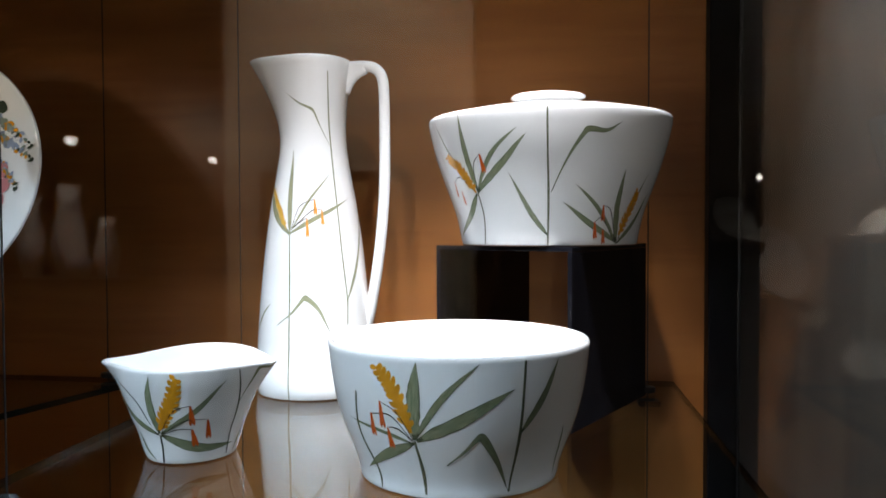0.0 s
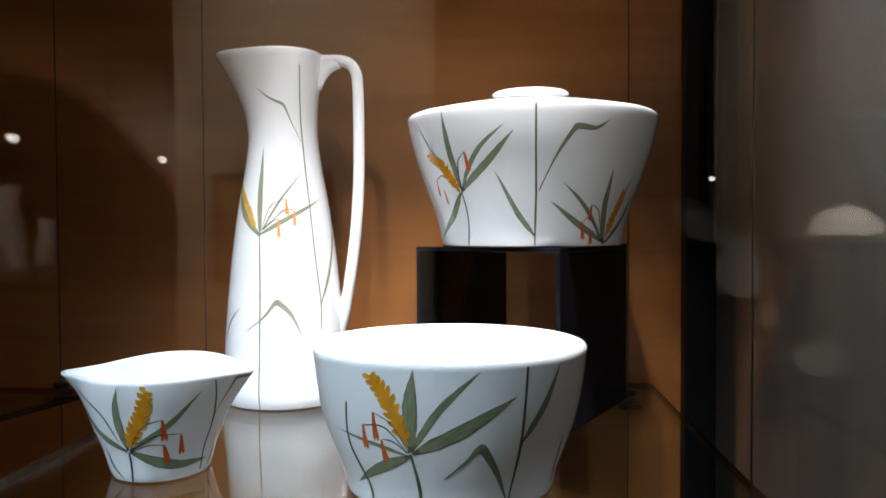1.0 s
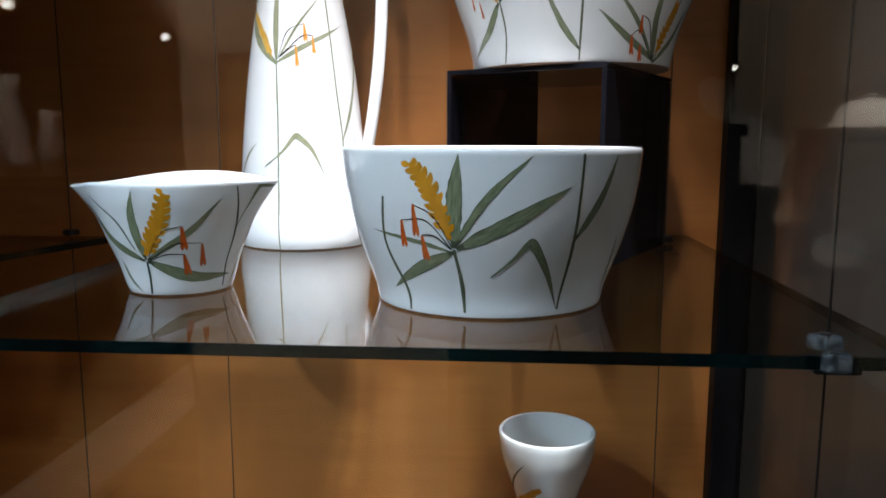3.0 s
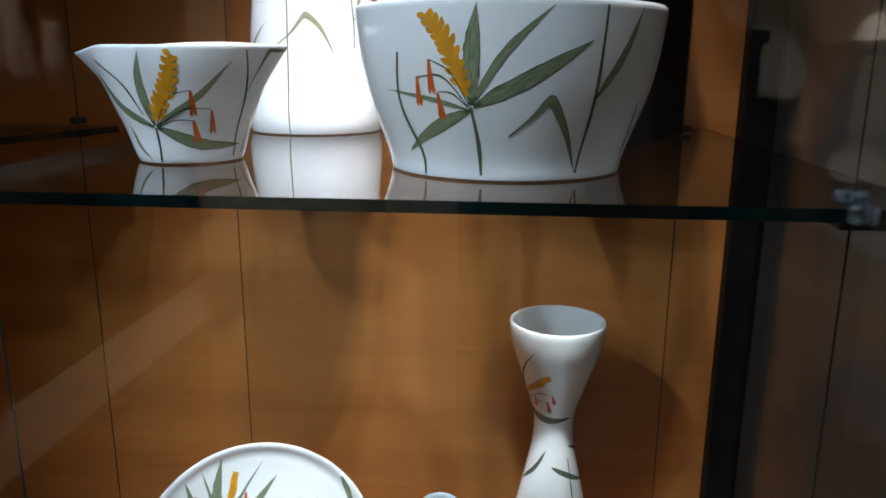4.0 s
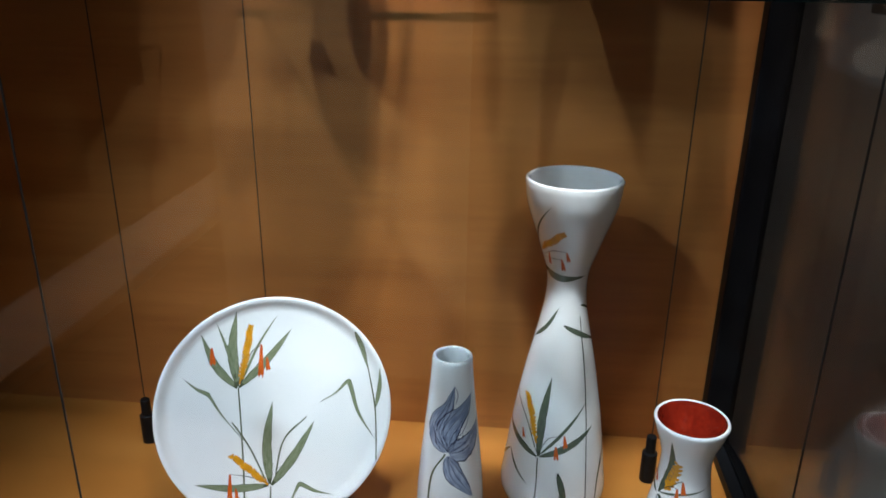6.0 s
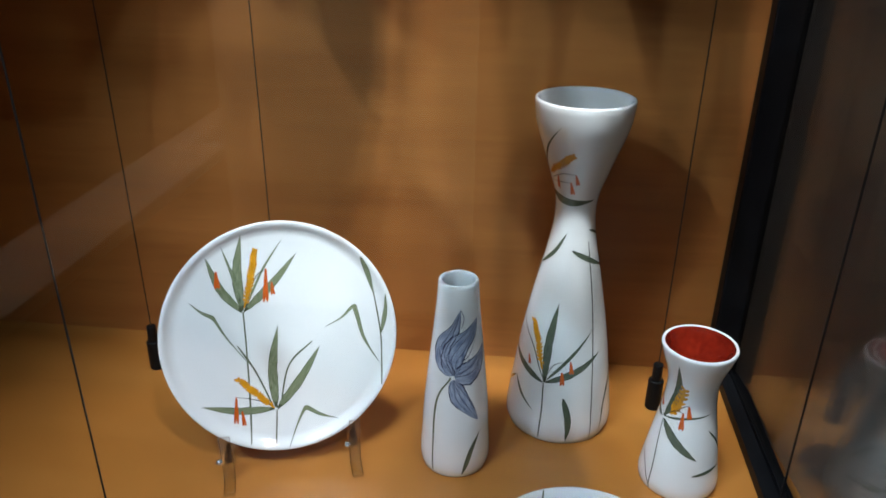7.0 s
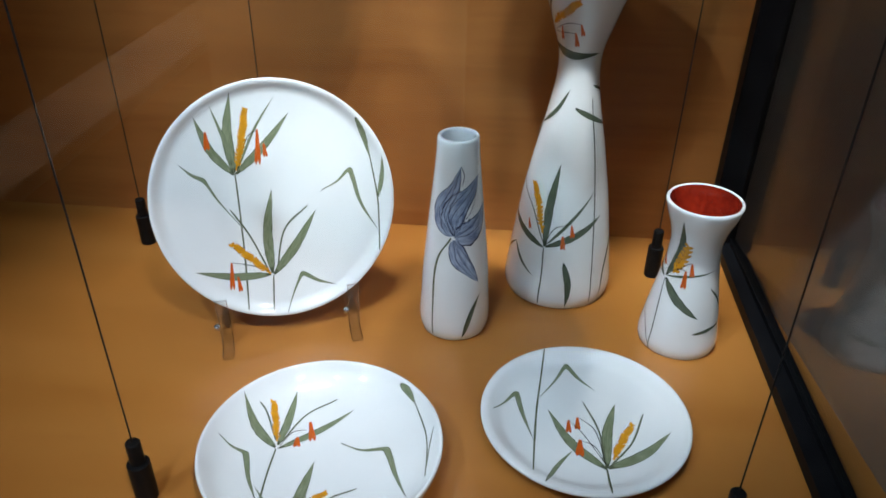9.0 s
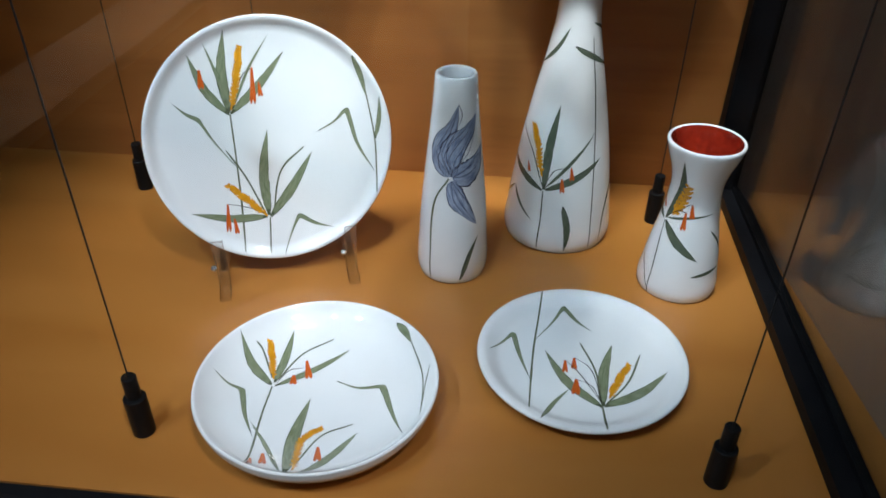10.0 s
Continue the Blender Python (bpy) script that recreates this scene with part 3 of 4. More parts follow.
def paint(ob, key, kind, w, *path, mat=None):
    place, start = pot_skin(key) if key in POT else plate_skin(key)
    count = 60 if kind == "bend" else 40
    if key in POT:
        line = [start((u.x, u.y)) for u in curve_through([(u[0], u[1], 0) for u in path], count)]
    else:
        line = curve_through([start(u) for u in path], count)
    w /= 1000
    STROKES[key] = STROKES.get(key, 0) + 1
    rank = STROKES[key]
    lift, drift = LIFT + 0.000004 * rank, rank * 1.37
    b = bmesh.new()
    uv = b.loops.layers.uv.new("stroke")
    if kind == "bell":
        for sway, extra in ((-0.28, 0.0), (0.28, 0.00003)):
            ribbon(b, uv, line, place, "bell", w * 0.92, 16, lift + extra, drift + sway, sway * w)
    elif kind == "ear":
        ribbon(b, uv, line, place, "ear", w, 34, lift, drift)
        length = sum((q - p).length for p, q in zip(line, line[1:]))
        pairs = max(7, int(length / (w * 0.42)))
        for i in range(pairs * 2):
            s = (0.10 + 0.88 * i / (pairs * 2 - 1))
            k = min(int(s * (count - 1)), count - 2)
            q, t = line[k], (line[k + 1] - line[k]).normalized()
            nrm = place(q)[1]
            side = nrm.cross(t).normalized() * (1 if i % 2 else -1)
            wide = w * (0.55 + 0.45 * math.sin(math.pi * min(1, 0.12 + 0.80 * s)))
            aim = (t * 0.70 + side * 0.72).normalized()
            across = nrm.cross(aim).normalized()
            root, long, fat = q + side * wide * 0.08, wide * (0.66 + 0.10 * math.sin(i * 2.7)), w * 0.165
            ring = []
            for u, v in ((0, 0), (0.30, 0.85), (0.62, 0.95), (0.90, 0.45), (1.0, 0), (0.90, -0.45), (0.62, -0.95), (0.30, -0.85)):
                a, m = place(root + aim * long * u + across * fat * v)
                ring.append((b.verts.new(a + m * (lift + 0.00002 + 0.000003 * i)), (v + drift + i, u * 1.5 + drift)))
            fc = b.faces.new([v for v, _ in ring])
            for loop, (_, at) in zip(fc.loops, ring):
                loop[uv].uv = at
    else:
        ribbon(b, uv, line, place, kind, w, 44 if kind == "bend" else 30, lift, drift)
    bmesh.ops.recalc_face_normals(b, faces=b.faces[:])
    dark = key in ("tall", "flared", "boat")
    mats = dict(leaf=M_LEAF_DARK if key in ("tall", "flared") else M_LEAF, stem=M_STEM_DARK if dark else M_STEM, ear=M_EAR, bell=M_BELL, tendril=M_LINE, petal=M_PETAL, vein=M_VEIN)
    rim = dict(leaf=M_STEM_DARK if key in ("tall", "flared") else M_LEAF_EDGE, petal=M_VEIN)
    # the jug's strokes carry its overexposure in their paler colours
    if key == "jug":
        mats.update(leaf=M_LEAF_PALE, ear=M_EAR_PALE, bell=M_BELL_PALE, stem=M_LEAF)
        rim = dict(leaf=M_LEAF)
    mats["bend"], rim["bend"] = mats["leaf"], rim["leaf"]
    names = dict(leaf="painted_leaf", bend="painted_bent_leaf", stem="painted_stem", ear="painted_wheat_ear", bell="painted_bell", tendril="painted_tendril", petal="painted_petal", vein="painted_vein")
    return part(names[kind], b, [mat or mats[kind]] + ([rim[kind]] if kind in rim else []), ob, smooth=True)


paint(jug, "jug", "stem", 1.6, (-97.8, 1.5), (-98.2, 58.8), (-99.0, 109.3), (-102.2, 165.3))
paint(jug, "jug", "leaf", 5.5, (-102.2, 165.3), (-105.5, 204.6), (-106.8, 250.2))
paint(jug, "jug", "leaf", 7.4, (-102.2, 164.3), (-133.9, 191.2), (-158.8, 227.7))
paint(jug, "jug", "ear", 6.3, (-107.5, 170.4), (-123.0, 191.3), (-143.6, 211.0))
paint(jug, "jug", "leaf", 4.6, (-102.2, 165.3), (-68.3, 181.7), (-24.5, 200.1))
paint(jug, "jug", "leaf", 2.3, (-100.5, 168.7), (-78.2, 199.5), (-48.0, 226.9))
paint(jug, "jug", "bell", 4.0, (-72.3, 199.5), (-70.8, 183.3))
paint(jug, "jug", "bell", 3.5, (-81.6, 180.6), (-80.1, 161.2))
paint(jug, "jug", "bell", 3.5, (-63.4, 189.2), (-62.3, 173.0))
paint(jug, "jug", "tendril", 0.8, (-100.5, 170.4), (-90.8, 192.6), (-72.3, 199.5))
paint(jug, "jug", "tendril", 0.8, (-98.2, 170.4), (-89.0, 177.2), (-81.6, 180.6))
paint(jug, "jug", "tendril", 0.8, (-99.2, 170.4), (-75.4, 188.1), (-63.4, 189.2))
paint(jug, "jug", "stem", 1.6, (-50.6, 329.4), (-47.4, 292.1), (-43.4, 250.6), (-42.6, 201.5), (-41.0, 146.1), (-37.9, 101.1), (-39.3, 73.7))
paint(jug, "jug", "bend", 2.8, (-46.2, 255.7), (-60.9, 272.9), (-71.7, 287.8), (-77.6, 291.7), (-97.8, 297.6), (-121.1, 308.9))
paint(jug, "jug", "leaf", 3.7, (-37.9, 97.7), (-17.2, 138.4), (14.5, 206.6))
paint(jug, "jug", "bend", 5.5, (-111.9, 74.3), (-95.8, 86.8), (-84.5, 100.2), (-80.2, 100.6), (-68.5, 89.1), (-57.5, 65.6))
paint(jug, "jug", "leaf", 2.8, (-146.9, 64.7), (-137.5, 81.5), (-122.3, 95.8))

paint(tureen, "tureen", "stem", 1.8, (-90.5, 111.5), (-90.4, 77.5), (-90.0, 40.6), (-90.4, 1.5))
paint(tureen, "tureen", "stem", 1.6, (-129.7, 45.5), (-129.4, 23.4), (-131.8, 1.5))
paint(tureen, "tureen", "leaf", 6.4, (-129.4, 46.4), (-131.7, 79.4), (-132.4, 111.5))
paint(tureen, "tureen", "leaf", 4.1, (-129.4, 46.4), (-117.1, 76.4), (-103.2, 97.2))
paint(tureen, "tureen", "leaf", 6.4, (-129.7, 45.5), (-112.2, 68.7), (-99.5, 91.9))
paint(tureen, "tureen", "leaf", 2.8, (-131.0, 48.0), (-143.2, 77.2), (-152.7, 106.8))
paint(tureen, "tureen", "leaf", 6.4, (-130.4, 45.0), (-142.2, 24.8), (-160.3, 7.3))
paint(tureen, "tureen", "ear", 9.8, (-131.0, 45.6), (-137.7, 64.5), (-147.3, 78.1))
paint(tureen, "tureen", "bell", 5.0, (-123.2, 77.2), (-122.3, 61.8))
paint(tureen, "tureen", "bell", 3.0, (-147.0, 57.0), (-148.6, 42.3))
paint(tureen, "tureen", "bell", 3.0, (-142.9, 48.2), (-142.9, 35.6))
paint(tureen, "tureen", "tendril", 0.8, (-129.7, 48.0), (-127.9, 68.9), (-123.2, 77.2))
paint(tureen, "tureen", "tendril", 0.8, (-131.5, 46.6), (-140.4, 59.5), (-147.6, 55.5))
paint(tureen, "tureen", "leaf", 4.6, (-90.8, 9.5), (-100.1, 29.3), (-109.4, 61.5))
paint(tureen, "tureen", "bend", 5.1, (-88.6, 44.9), (-81.4, 72.1), (-75.0, 90.9), (-72.3, 94.3), (-64.7, 93.4), (-58.0, 100.6))
paint(tureen, "tureen", "leaf", 5.5, (-46.2, 3.0), (-66.6, 19.2), (-82.6, 37.0))
paint(tureen, "tureen", "leaf", 3.7, (-46.2, 3.0), (-62.2, 31.0), (-76.9, 51.4))
paint(tureen, "tureen", "leaf", 6.4, (-46.2, 3.0), (-50.0, 34.3), (-50.9, 64.3))
paint(tureen, "tureen", "leaf", 2.8, (-45.3, 3.0), (-37.5, 35.4), (-31.4, 62.2))
paint(tureen, "tureen", "leaf", 4.6, (-45.3, 2.0), (-29.4, 23.3), (-22.9, 45.1))
paint(tureen, "tureen", "ear", 9.8, (-44.5, 9.1), (-38.9, 29.1), (-36.6, 45.9))
paint(tureen, "tureen", "bell", 4.0, (-59.4, 34.2), (-58.2, 20.8))
paint(tureen, "tureen", "bell", 4.0, (-63.4, 20.5), (-62.1, 5.7))
paint(tureen, "tureen", "bell", 4.0, (-57.4, 13.8), (-56.2, 1.5))
paint(tureen, "tureen", "tendril", 0.8, (-47.3, 4.5), (-53.7, 28.9), (-59.4, 34.2))
paint(tureen, "tureen", "tendril", 0.8, (-48.7, 4.6), (-58.4, 22.9), (-63.4, 20.5))
paint(tureen, "tureen", "stem", 1.6, (-46.2, 3.0), (-46.0, 1.5))

paint(bowl, "bowl", "stem", 2.2, (-102.2, 40.3), (-100.3, 20.1), (-100.0, 3.4))
paint(bowl, "bowl", "leaf", 9.2, (-102.1, 41.3), (-101.2, 67.9), (-99.4, 91.0))
paint(bowl, "bowl", "leaf", 4.6, (-101.7, 41.9), (-89.6, 68.9), (-75.2, 90.6))
paint(bowl, "bowl", "leaf", 8.7, (-101.2, 40.4), (-81.0, 55.9), (-61.3, 73.8))
paint(bowl, "bowl", "leaf", 2.8, (-103.8, 39.1), (-118.2, 44.1), (-139.2, 48.4))
paint(bowl, "bowl", "leaf", 6.9, (-102.6, 38.8), (-117.4, 28.8), (-135.9, 14.0))
paint(bowl, "bowl", "ear", 11.2, (-103.5, 45.8), (-108.6, 68.7), (-116.5, 86.4))
paint(bowl, "bowl", "bell", 4.5, (-116.5, 64.2), (-116.6, 46.5))
paint(bowl, "bowl", "bell", 4.5, (-122.2, 55.3), (-122.8, 40.0))
paint(bowl, "bowl", "bell", 4.5, (-114.3, 47.4), (-113.7, 33.4))
paint(bowl, "bowl", "tendril", 0.8, (-102.8, 41.1), (-108.9, 57.8), (-116.5, 64.2))
paint(bowl, "bowl", "tendril", 0.8, (-103.3, 40.7), (-111.9, 55.4), (-122.2, 55.3))
paint(bowl, "bowl", "tendril", 0.8, (-103.3, 40.2), (-108.9, 47.1), (-114.1, 47.9))
paint(bowl, "bowl", "stem", 2.2, (-129.8, 67.8), (-132.9, 40.5), (-127.8, 15.4), (-128.0, 2.0))
paint(bowl, "bowl", "stem", 2.0, (-57.3, 91.0), (-57.3, 68.7), (-56.9, 41.1), (-57.1, 4.1))
paint(bowl, "bowl", "leaf", 5.1, (-56.6, 44.8), (-47.4, 67.2), (-40.7, 91.0))
paint(bowl, "bowl", "bend", 5.5, (-88.6, 24.8), (-80.6, 34.7), (-75.1, 43.5), (-72.7, 42.2), (-65.7, 26.2), (-57.5, 4.3))
paint(bowl, "bowl", "leaf", 2.3, (-29.7, 42.3), (-26.4, 23.4), (-22.2, 5.0))

paint(boat, "boat", "stem", 1.5, (-95.8, 23.4), (-96.4, 10.9), (-98.6, 1.5))
paint(boat, "boat", "leaf", 6.3, (-96.1, 24.7), (-100.3, 48.8), (-97.0, 70.0))
paint(boat, "boat", "leaf", 5.8, (-97.4, 23.7), (-128.8, 36.9), (-155.8, 59.5))
paint(boat, "boat", "stem", 1.2, (-103.6, 31.1), (-117.5, 50.5), (-148.1, 65.3))
paint(boat, "boat", "leaf", 7.7, (-94.6, 23.5), (-57.2, 12.9), (-13.2, 11.3))
paint(boat, "boat", "leaf", 4.3, (-94.4, 24.3), (-59.6, 42.2), (-36.3, 63.3))
paint(boat, "boat", "ear", 11.0, (-95.3, 27.5), (-82.8, 45.2), (-75.2, 68.1))
paint(boat, "boat", "bell", 4.7, (-64.7, 46.1), (-62.8, 30.5))
paint(boat, "boat", "bell", 4.2, (-49.1, 34.2), (-46.4, 19.0))
paint(boat, "boat", "bell", 4.7, (-63.4, 27.8), (-59.5, 13.8))
paint(boat, "boat", "tendril", 0.7, (-94.4, 24.3), (-79.7, 42.2), (-64.7, 46.4))
paint(boat, "boat", "tendril", 0.7, (-92.1, 24.4), (-71.1, 34.4), (-49.7, 34.8))
paint(boat, "boat", "tendril", 0.7, (-93.5, 23.6), (-77.2, 28.1), (-62.8, 27.7))
paint(boat, "boat", "stem", 1.4, (-27.7, 70.0), (-21.2, 43.8), (-21.1, 20.6), (-19.9, 3.5))
paint(boat, "boat", "bend", 3.4, (-20.9, 43.0), (-16.5, 58.0), (-14.7, 68.1), (-13.3, 69.9), (-8.2, 69.1), (-5.6, 70.0))
paint(boat, "boat", "leaf", 2.9, (-126.4, 22.8), (-121.4, 11.2), (-109.0, 2.2))
paint(boat, "boat", "leaf", 1.9, (-0.9, 20.0), (-4.9, 10.1), (-8.0, 3.0))

paint(upright, "upright", "stem", 1.8, (-34.5, 28.6), (-34.6, -12.8), (-35.5, -59.9), (-37.8, -105.6))
paint(upright, "upright", "leaf", 9.9, (-35.0, 29.6), (-37.3, 66.1), (-30.5, 105.1))
paint(upright, "upright", "leaf", 8.1, (-35.8, 28.0), (-54.7, 52.8), (-65.8, 85.1))
paint(upright, "upright", "leaf", 3.1, (-36.3, 37.7), (-42.5, 67.8), (-50.1, 94.5))
paint(upright, "upright", "leaf", 2.5, (-32.3, 30.9), (-12.4, 68.5), (9.7, 98.9))
paint(upright, "upright", "leaf", 8.1, (-33.6, 28.5), (-4.9, 53.1), (21.5, 82.1))
paint(upright, "upright", "ear", 7.1, (-32.8, 31.9), (-24.0, 63.5), (-18.1, 90.0))
paint(upright, "upright", "bell", 6.1, (-56.8, 70.6), (-57.1, 52.9))
paint(upright, "upright", "bell", 6.1, (-9.2, 69.3), (-12.1, 35.6))
paint(upright, "upright", "bell", 4.7, (-4.7, 55.7), (-4.2, 42.3))
paint(upright, "upright", "tendril", 0.8, (-32.1, 32.5), (-19.6, 61.6), (-9.2, 68.6))
paint(upright, "upright", "bend", 4.3, (-35.8, -21.6), (-52.1, 2.8), (-61.8, 21.4), (-65.4, 26.0), (-74.4, 31.4), (-85.8, 42.9))
paint(upright, "upright", "stem", 1.6, (-10.2, -75.0), (-13.8, -110.0))
paint(upright, "upright", "leaf", 9.9, (-10.9, -72.5), (-10.8, -30.3), (-2.5, 11.1))
paint(upright, "upright", "stem", 1.8, (-6.3, -71.0), (5.4, -30.3), (30.1, -8.5))
paint(upright, "upright", "leaf", 9.3, (-9.4, -74.1), (15.2, -46.3), (37.5, -13.9))
paint(upright, "upright", "stem", 1.8, (-12.7, -73.7), (-27.7, -33.5), (-43.1, -5.4))
paint(upright, "upright", "leaf", 8.1, (-12.7, -73.7), (-47.1, -72.0), (-82.8, -63.2))
paint(upright, "upright", "ear", 7.1, (-12.6, -73.0), (-30.5, -54.3), (-46.5, -38.3))
paint(upright, "upright", "bell", 5.4, (-48.8, -57.4), (-51.0, -84.9))
paint(upright, "upright", "bell", 4.7, (-44.4, -72.5), (-43.2, -87.8))
paint(upright, "upright", "tendril", 0.8, (-48.2, -57.5), (-31.6, -62.1), (-14.5, -70.0))
paint(upright, "upright", "bend", 5.0, (-0.1, -112.7), (9.5, -91.0), (16.8, -78.3), (20.6, -77.5), (33.3, -85.8), (50.7, -91.7))
paint(upright, "upright", "stem", 1.6, (95.5, 38.4), (100.1, -5.3), (99.1, -38.7), (96.8, -60.1))
paint(upright, "upright", "leaf", 6.2, (84.7, 73.7), (91.0, 56.8), (95.8, 33.5))
paint(upright, "upright", "leaf", 5.0, (100.9, -7.0), (106.3, 14.3), (107.4, 34.7))
paint(upright, "upright", "bend", 5.0, (45.2, 5.1), (61.7, 12.8), (73.1, 22.2), (76.5, 18.4), (83.0, -11.3), (98.4, -41.3))

paint(coupe, "coupe", "stem", 1.7, (-41.3, 6.6), (-39.8, -31.9), (-31.9, -87.8))
paint(coupe, "coupe", "leaf", 8.4, (-42.2, 8.0), (-63.2, 25.5), (-79.3, 49.5))
paint(coupe, "coupe", "stem", 1.6, (-43.9, 15.7), (-58.2, 41.2), (-66.1, 48.7))
paint(coupe, "coupe", "leaf", 7.2, (-40.6, 10.8), (-38.9, 40.8), (-38.6, 68.0))
paint(coupe, "coupe", "stem", 1.6, (-38.8, 14.3), (-25.8, 46.0), (-2.5, 65.8))
paint(coupe, "coupe", "leaf", 6.6, (-39.1, 7.3), (-11.0, 30.1), (14.1, 55.8))
paint(coupe, "coupe", "ear", 6.1, (-42.4, 14.4), (-50.2, 37.8), (-56.2, 53.6))
paint(coupe, "coupe", "bell", 6.5, (-20.5, 39.5), (-13.4, 18.6))
paint(coupe, "coupe", "bell", 6.5, (-27.2, 21.6), (-24.9, 10.7))
paint(coupe, "coupe", "tendril", 0.8, (-38.8, 10.2), (-32.5, 25.7), (-21.9, 30.4))
paint(coupe, "coupe", "bend", 5.4, (-86.8, 5.4), (-74.9, -0.4), (-65.0, -2.4), (-61.5, -6.8), (-52.8, -28.1), (-39.4, -50.8))
paint(coupe, "coupe", "leaf", 3.6, (-5.8, -89.9), (-25.6, -59.6), (-46.1, -34.4))
paint(coupe, "coupe", "leaf", 10.8, (-2.4, -89.8), (-9.2, -46.0), (-6.8, -2.8))
paint(coupe, "coupe", "stem", 1.6, (-1.0, -78.0), (10.2, -42.7), (32.8, -26.9))
paint(coupe, "coupe", "leaf", 7.8, (5.4, -93.4), (22.3, -65.5), (38.5, -35.5))
paint(coupe, "coupe", "ear", 6.1, (1.4, -84.9), (-2.3, -48.5), (10.3, -32.5))
paint(coupe, "coupe", "bell", 6.5, (11.7, -52.9), (15.4, -69.4))
paint(coupe, "coupe", "bell", 6.5, (-26.3, -66.8), (-21.7, -81.0))
paint(coupe, "coupe", "bell", 5.2, (-32.0, -76.1), (-27.7, -90.4))
paint(coupe, "coupe", "tendril", 0.8, (-7.4, -88.3), (-19.3, -69.1), (-25.3, -66.5))
paint(coupe, "coupe", "bend", 6.0, (10.6, 18.7), (29.0, 12.9), (46.4, 15.3), (51.5, 11.3), (60.9, -11.8), (74.6, -42.0))
paint(coupe, "coupe", "stem", 1.4, (67.0, 59.1), (78.8, 32.0), (83.8, 10.4), (85.8, -22.8))
paint(coupe, "coupe", "leaf", 7.2, (52.6, 75.4), (61.2, 67.1), (67.8, 56.8))
paint(coupe, "coupe", "stem", 1.2, (87.3, 28.1), (85.8, 12.0), (85.5, -12.2))

paint(flat, "flat", "stem", 1.8, (-33.1, 81.0), (-36.3, 50.7), (-41.1, 2.3), (-44.9, -73.3))
paint(flat, "flat", "bend", 5.0, (-38.0, 23.9), (-24.6, 45.4), (-14.5, 65.4), (-10.6, 66.3), (-0.1, 51.1), (12.7, 37.8))
paint(flat, "flat", "bend", 5.5, (-78.8, -0.3), (-68.6, 13.3), (-60.4, 25.4), (-57.8, 23.3), (-52.6, 0.2), (-43.4, -29.0))
paint(flat, "flat", "stem", 2.0, (15.1, -54.1), (15.5, -66.9), (15.1, -86.1))
paint(flat, "flat", "leaf", 9.4, (14.8, -54.2), (-12.4, -28.2), (-30.8, 9.1))
paint(flat, "flat", "leaf", 9.4, (15.2, -53.3), (19.1, -13.6), (28.7, 22.7))
paint(flat, "flat", "leaf", 9.4, (16.7, -53.2), (46.4, -36.0), (72.6, -9.7))
paint(flat, "flat", "stem", 1.8, (14.5, -50.3), (11.9, -12.3), (0.7, 22.0))
paint(flat, "flat", "stem", 1.8, (17.8, -51.2), (38.5, -23.5), (52.3, 12.2))
paint(flat, "flat", "ear", 6.9, (21.2, -43.8), (30.9, -21.5), (41.8, -0.8))
paint(flat, "flat", "bell", 5.4, (-13.3, -2.0), (-13.8, -17.2))
paint(flat, "flat", "bell", 5.4, (-5.4, 1.9), (-6.0, -12.6))
paint(flat, "flat", "bell", 7.8, (-4.6, -24.1), (-6.0, -42.7))
paint(flat, "flat", "tendril", 0.8, (14.8, -49.0), (8.9, -12.7), (-5.0, 2.5))
paint(flat, "flat", "tendril", 0.8, (14.2, -49.0), (-0.4, -19.4), (-12.7, -1.9))
paint(flat, "flat", "tendril", 0.8, (14.2, -49.0), (7.7, -31.1), (-4.6, -24.7))
paint(flat, "flat", "leaf", 3.9, (-35.3, -79.7), (-25.4, -56.1), (-11.0, -36.5))

paint(tall, "tall", "stem", 1.6, (-113.4, 70.5), (-111.6, 39.1), (-112.3, 4.4))
paint(tall, "tall", "leaf", 7.5, (-114.7, 70.7), (-147.3, 81.9), (-186.3, 96.0))
paint(tall, "tall", "leaf", 9.2, (-112.9, 71.6), (-113.0, 117.9), (-106.7, 159.4))
paint(tall, "tall", "leaf", 3.5, (-111.3, 73.9), (-83.2, 103.0), (-51.0, 132.1))
paint(tall, "tall", "leaf", 8.1, (-111.0, 71.8), (-75.1, 87.0), (-40.8, 104.0))
paint(tall, "tall", "stem", 1.4, (-114.7, 75.3), (-137.2, 107.9), (-172.9, 127.8))
paint(tall, "tall", "ear", 7.9, (-117.2, 85.1), (-130.7, 116.7), (-145.3, 134.0))
paint(tall, "tall", "bell", 4.4, (-140.2, 95.6), (-135.5, 84.8))
paint(tall, "tall", "bell", 5.0, (-82.9, 98.1), (-81.0, 84.2))
paint(tall, "tall", "bell", 5.6, (-92.8, 86.1), (-91.1, 70.8))
paint(tall, "tall", "tendril", 0.8, (-112.9, 74.1), (-102.9, 93.3), (-83.1, 98.9))
paint(tall, "tall", "leaf", 3.5, (174.8, 35.0), (190.2, 51.3), (203.5, 62.8))
paint(tall, "tall", "leaf", 3.5, (-156.5, 62.8), (-141.0, 47.4), (-121.5, 34.4))
paint(tall, "tall", "leaf", 7.5, (-88.6, 56.3), (-82.1, 30.4), (-83.1, 3.7))
paint(tall, "tall", "stem", 1.5, (-52.2, 222.2), (-50.3, 165.2), (-53.3, 84.6), (-55.8, 6.2))
paint(tall, "tall", "leaf", 5.8, (-93.4, 213.9), (-51.2, 203.5), (-2.4, 190.7))
paint(tall, "tall", "leaf", 3.5, (-4.8, 80.2), (-31.3, 47.6), (-43.8, 6.7))
